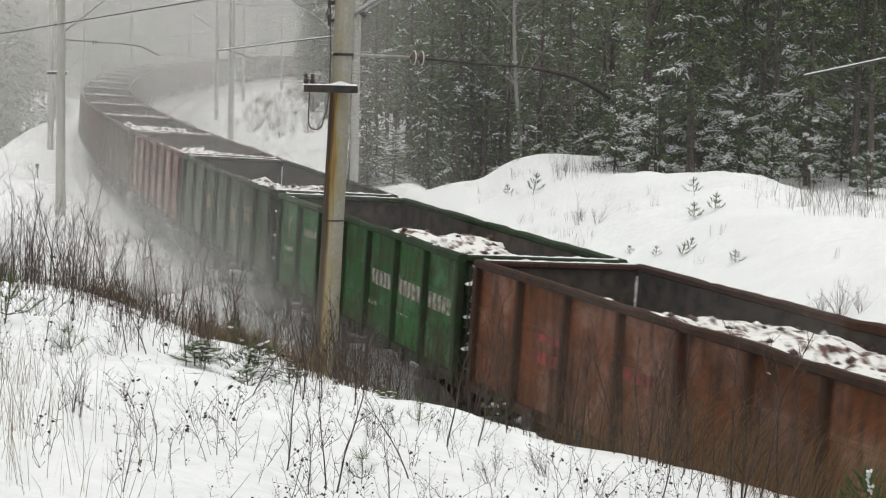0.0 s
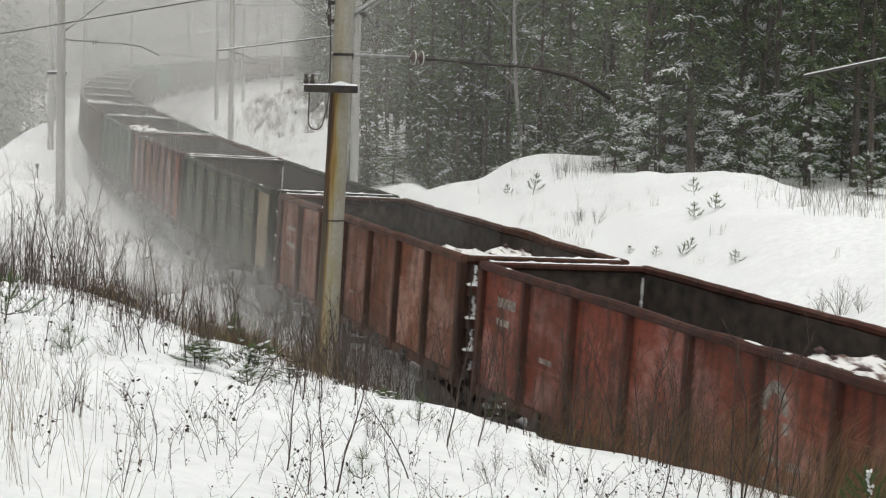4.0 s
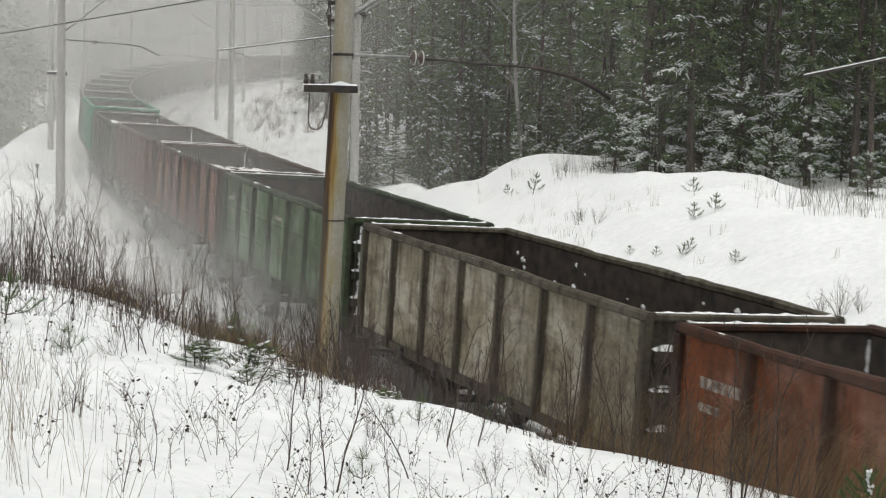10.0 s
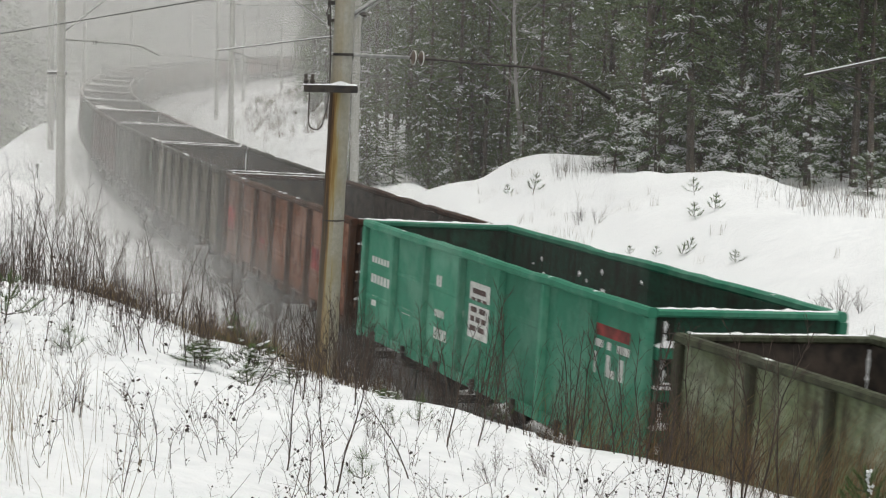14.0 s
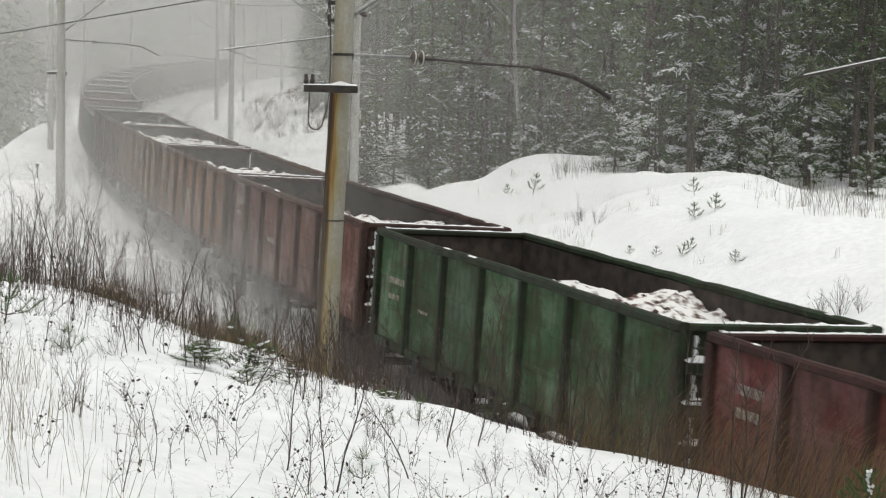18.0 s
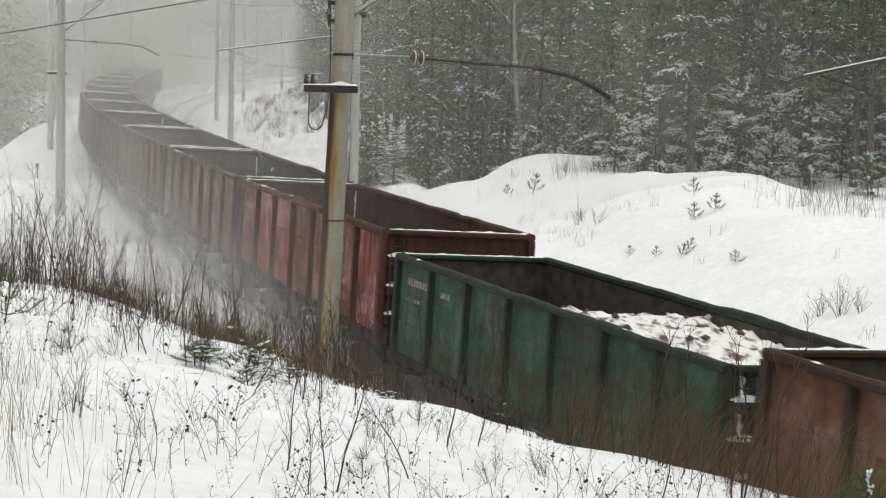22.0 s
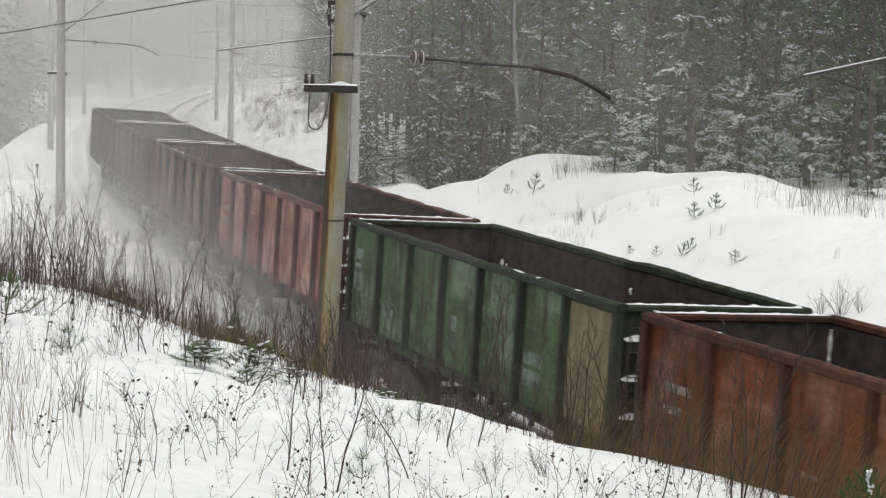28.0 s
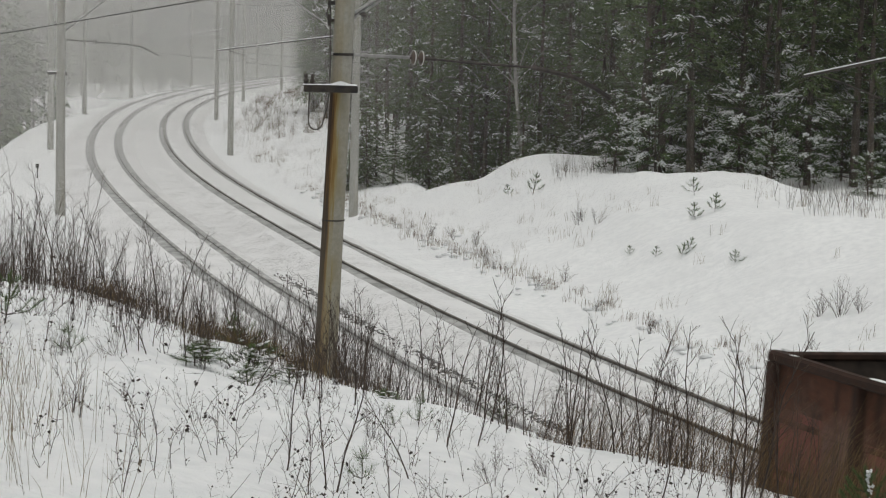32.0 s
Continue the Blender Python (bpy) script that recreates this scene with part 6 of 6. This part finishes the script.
for x, y, sc, ms, lab in ((-0.42, 10.85, 0.9, SEED_A, "tiny green pine seedling in the snow"), (2.76, 12.3, 0.75, SEED_C, "green pine seedling with snow on its needles"),
                          (-1.79, 18.1, 1.0, SEED_B, "little green pine dusted with snow"), (-2.15, 17.2, 0.8, SEED_B, "little green pine dusted with snow"),
                          (-1.62, 16.6, 0.8, SEED_B, "little green pine dusted with snow"), (-1.85, 19.9, 0.9, SEED_B, "little green pine dusted with snow"),
                          (-2.3, 18.9, 0.8, SEED_B, "little green pine dusted with snow"), (-1.35, 17.6, 0.7, SEED_B, "little green pine dusted with snow"),
                          (-2.35, 23.2, 0.75, SEED_E, "green young pine among the scrub"), (-0.55, 19.6, 0.8, SEED_B, "little green pine dusted with snow"),
                          (-3.60, 16.2, 0.7, SEED_E, "green young pine among the scrub"), (0.66, 21.3, 0.5, SEED_E, "green young pine among the scrub"),
                          (-0.35, 15.8, 0.9, SEED_A, "tiny green pine seedling in the snow"), (-0.17, 16.5, 1.0, SEED_A, "tiny green pine seedling in the snow"),
                          (-2.75, 14.6, 1.0, SEED_A, "tiny green pine seedling in the snow")):
    place_seedling(ms, x, y, sc, lab, "pine seedlings on the near bank")
for x, y, sc in ((2.55, 78.6, 0.75), (3.44, 76.9, 1.25), (8.53, 67.6, 1.1), (8.13, 63.9, 0.95), (8.77, 64.0, 0.95), (5.95, 62.6, 0.5), (6.56, 60.8, 0.6),
                 (7.2, 59.4, 0.8), (7.45, 59.6, 0.6), (8.45, 57.0, 0.75)):
    place_seedling(SEED_D, x, y, sc * 0.8, "small dark pine seedling on the snow bank", "pine seedlings on the far bank")

# bushes on the far bank
for x, y, sc in ((1.46, 66.2, 1.0), (1.96, 63.9, 0.9), (1.13, 70.4, 1.0), (1.7, 65.0, 0.8), (3.83, 61.4, 0.8), (5.48, 51.5, 0.7), (9.93, 49.1, 1.3), (9.54, 49.6, 0.9), (10.4, 48.8, 0.8),
                 (4.64, 69.2, 1.2), (5.27, 68.3, 1.1), (4.9, 69.5, 1.0), (8.76, 46.0, 1.0), (0.4, 73, 0.8), (-0.5, 75, 0.9), (2.9, 60.0, 0.7), (4.4, 55.5, 0.6)):
    set_plant("bare_bush", rng.choice(FAR_BUSHES), x, y, sc, "leafless bush on the snow bank", "bush", "bushes on the far bank")
spots = []
for _ in range(70):
    s, off = rng.uniform(-62, -8), rng.uniform(17, 24)
    p = on_track(s, off)
    spots.append((p.x, p.y, rng.uniform(0.5, 1.2)))
for _ in range(110):
    x, y = rng.uniform(4.3, 7.2), rng.uniform(77.5, 80.5)
    spots.append((x, y, rng.uniform(0.4, 0.95)))
for _ in range(130):
    x, y = rng.uniform(10.8, 16.5), rng.uniform(61, 68)
    spots.append((x, y, rng.uniform(0.6, 1.3)))
scrub("bank_scrub", spots, "thin leafless stems along the wood's edge", TWIG, 1.35)

b = Build().tube([(0, 0, -0.2), (0, 0, 0.55)], 0.03, 6)
b.bevelled(-0.09, 0.09, -0.03, 0.03, 0.42, 0.62, 0.02)
thing("marker_post", b.mesh("marker_post", DARKMETAL), Matrix.Translation((-20.41, 99.07, gz(-20.41, 99.07))), "short dark trackside marker post in snow", "marker post")

# stones showing between the tracks
b = Build()
for _ in range(420):
    s0, o0 = rng.uniform(-24, 18), rng.gauss(2.35, 0.35)
    for _ in range(rng.randint(2, 14)):
        s, off = s0 + rng.gauss(0, 0.5), o0 + rng.gauss(0, 0.12)
        p = on_track(s, off, -0.44 + abs(off - 2.4) * 0.2)
        b.blob(p, rng.uniform(0.02, 0.05), rng, 0, 0.6, 4)
tagged(new("ballast", b.mesh("ballast", STONE)), "grey ballast stones between the tracks", "ballast", kind="stuff")


# ---- snow and haze in the air ----
# flat pale sheets across the view, added to stand in for distant haze
VEIL = [veil_material("drifting_snow_haze", a, tone=0.74) for a in (0.075, 0.10, 0.17, 0.5)]
for y, mat in ((150, 0), (200, 1), (260, 2), (345, 3), (440, 3)):
    w = y * 0.42
    me = mesh_of("snow_haze", [(-w, y, -8), (w, y, -8), (w, y, 60), (-w, y, 60)], [(0, 1, 2, 3)], VEIL[mat])
    tagged(new("snow_haze", me), "thin see-through sheet standing in for distant haze", "snow haze", kind="stuff")
# nearer haze sheets hang over the curve and thin out towards the wood
for x, y, z, w, h, amount in ((-12, 66, 9, 22, 12, 0.09), (-12, 74, 9, 22, 12, 0.09), (10, 69, 8, 30, 16, 0.05), (-23, 88, 10, 16, 12, 0.13), (-23, 97, 10, 16, 12, 0.13),
                              (-16, 92, 10, 27, 12, 0.09), (-17, 102, 10, 28, 12, 0.09), (-20, 110, 11, 34, 13, 0.10), (-20, 119, 11, 34, 13, 0.10),
                              (-21, 128, 12, 34, 14, 0.11), (-22, 138, 12, 35, 14, 0.12)):
    mat = veil_material("hanging_snow_haze", amount, 0.05, 0.5, (w, 1, h), 0.84)
    me = mesh_of("snow_haze", [(-w, 0, -h), (w, 0, -h), (w, 0, h), (-w, 0, h)], [(0, 1, 2, 3)], mat)
    ob = tagged(new("snow_haze", me), "soft-edged see-through sheet standing in for haze over the curve", "snow haze", kind="stuff")
    ob.matrix_basis = pose(x, y, z)

# powder whirled up by the train travels with it
PLUME = veil_material("whirled_up_powder", 0.10, 0.25, 0.5, (1, 7, 7), 0.8, (0.3, 2.5, 2.5))
SKIRT = veil_material("low_powder_cloud", 0.28, 0.6, 0.3, (9.5, 1, 1.55), 0.8, (0, -1.95, -0.1))
dust = []
plume_me = mesh_of("snow_plume", [(0, -7, -7), (0, 7, -7), (0, 7, 7), (0, -7, 7)], [(0, 1, 2, 3)], PLUME)
skirt_me = mesh_of("snow_swirl", [(-9.5, 0, -2.4), (9.5, 0, -2.4), (9.5, 0, 2.4), (-9.5, 0, 2.4)], [(0, 1, 2, 3)], SKIRT)
plume_me.transform(pose(0.3, 2.5, 2.5))
skirt_me.transform(pose(0, -1.95, 0.1, -8, 0, 0))
for k in range(0, 41, 3):
    dust.append((tagged(new("snow_plume", plume_me), "thin cloud of powder snow whirled up by the train", "snow cloud", "powder clouds along the train", "stuff"), k))
for k in range(0, 42):
    dust.append((tagged(new("snow_swirl", skirt_me), "low swirl of powder snow beside the wheels", "snow cloud", "powder swirls beside the wheels", "stuff"), k))
# wider clouds of blown snow hang over the curve and drift off once the train has passed
CLOUD = veil_material("hanging_blown_snow", 0.19, 0.06, 0.55, (19, 1, 13), 0.88)
LOW_CLOUD = veil_material("low_blown_snow", 0.34, 0.15, 0.5, (6, 1, 5), 0.85)
cloud_me = mesh_of("snow_cloud", [(-19, 0, -13), (19, 0, -13), (19, 0, 13), (-19, 0, 13)], [(0, 1, 2, 3)], CLOUD)
low_me = mesh_of("snow_cloud", [(-6, 0, -5), (6, 0, -5), (6, 0, 5), (-6, 0, 5)], [(0, 1, 2, 3)], LOW_CLOUD)
drifting = []
MID_CLOUD = veil_material("thin_blown_snow", 0.20, 0.2, 0.55, (6, 1, 4.2), 0.82)
mid_me = mesh_of("snow_cloud", [(-6, 0, -4.2), (6, 0, -4.2), (6, 0, 4.2), (-6, 0, 4.2)], [(0, 1, 2, 3)], MID_CLOUD)
# see-through sheet slid before the wood to lay haze over it
EDGE_CLOUD = veil_material("blown_snow_by_the_wood", 0.17, 0.08, 0.6, (15, 1, 11), 0.85)
edge_me = mesh_of("snow_cloud", [(-15, 0, -11), (15, 0, -11), (15, 0, 11), (-15, 0, 11)], [(0, 1, 2, 3)], EDGE_CLOUD)
holder = tagged(new("snow_cloud", edge_me), "wide cloud of blown snow before the wood", "snow cloud", "clouds of blown snow", "stuff")
drifting.append((holder, [(0.0, pose(-36, 71, 7)), (10.0, pose(-24, 71, 7)), (14.0, pose(-16, 71, 7)), (18.0, pose(2, 71, 7)), (22.0, pose(9, 71, 7)), (26.0, pose(7, 71, 7)),
                          (30.0, pose(8, 71, 7)), (31.0, pose(2, 71, 7)), (32.0, pose(-24, 71, 7))]))
NEAR_CLOUD = veil_material("near_blown_snow", 0.52, 0.3, 0.35, (4.5, 1, 2.6), 0.85)
near_me = mesh_of("snow_cloud", [(-4.5, 0, -2.6), (4.5, 0, -2.6), (4.5, 0, 2.6), (-4.5, 0, 2.6)], [(0, 1, 2, 3)], NEAR_CLOUD)
for x, y, z in ((-2.2, 38, -0.6), (-3.2, 42, -0.2), (-4.6, 47, 0.2), (-7.6, 57, 0.6), (-11.5, 70, 1.0), (-3.8, 43, 2.6), (-5.4, 50, 2.7), (-8.5, 62, 2.8), (-17, 97, 5), (-23, 128, 6), (-24, 165, 7), (-25, 210, 8)):
    holder = tagged(new("snow_cloud", mid_me if 2 < z < 4 else near_me if y < 60 else low_me if y < 80 else cloud_me), "wide cloud of blown snow hanging over the curve", "snow cloud", "clouds of blown snow", "stuff")
    drifting.append((holder, [(0.0, pose(x, y, z)), (14.0, pose(x - 0.6, y, z)), (27.5, pose(x - 1.2, y, z)), (30.0, pose(x - 1.8, y + 0.5, z - (0 if y < 60 else 2.2 if y < 80 else 4))), (31.0, pose(x - 12, y + 4, z - 5)),
                              (32.0, pose(x - 34, y + 10, z - 12))]))

motions()
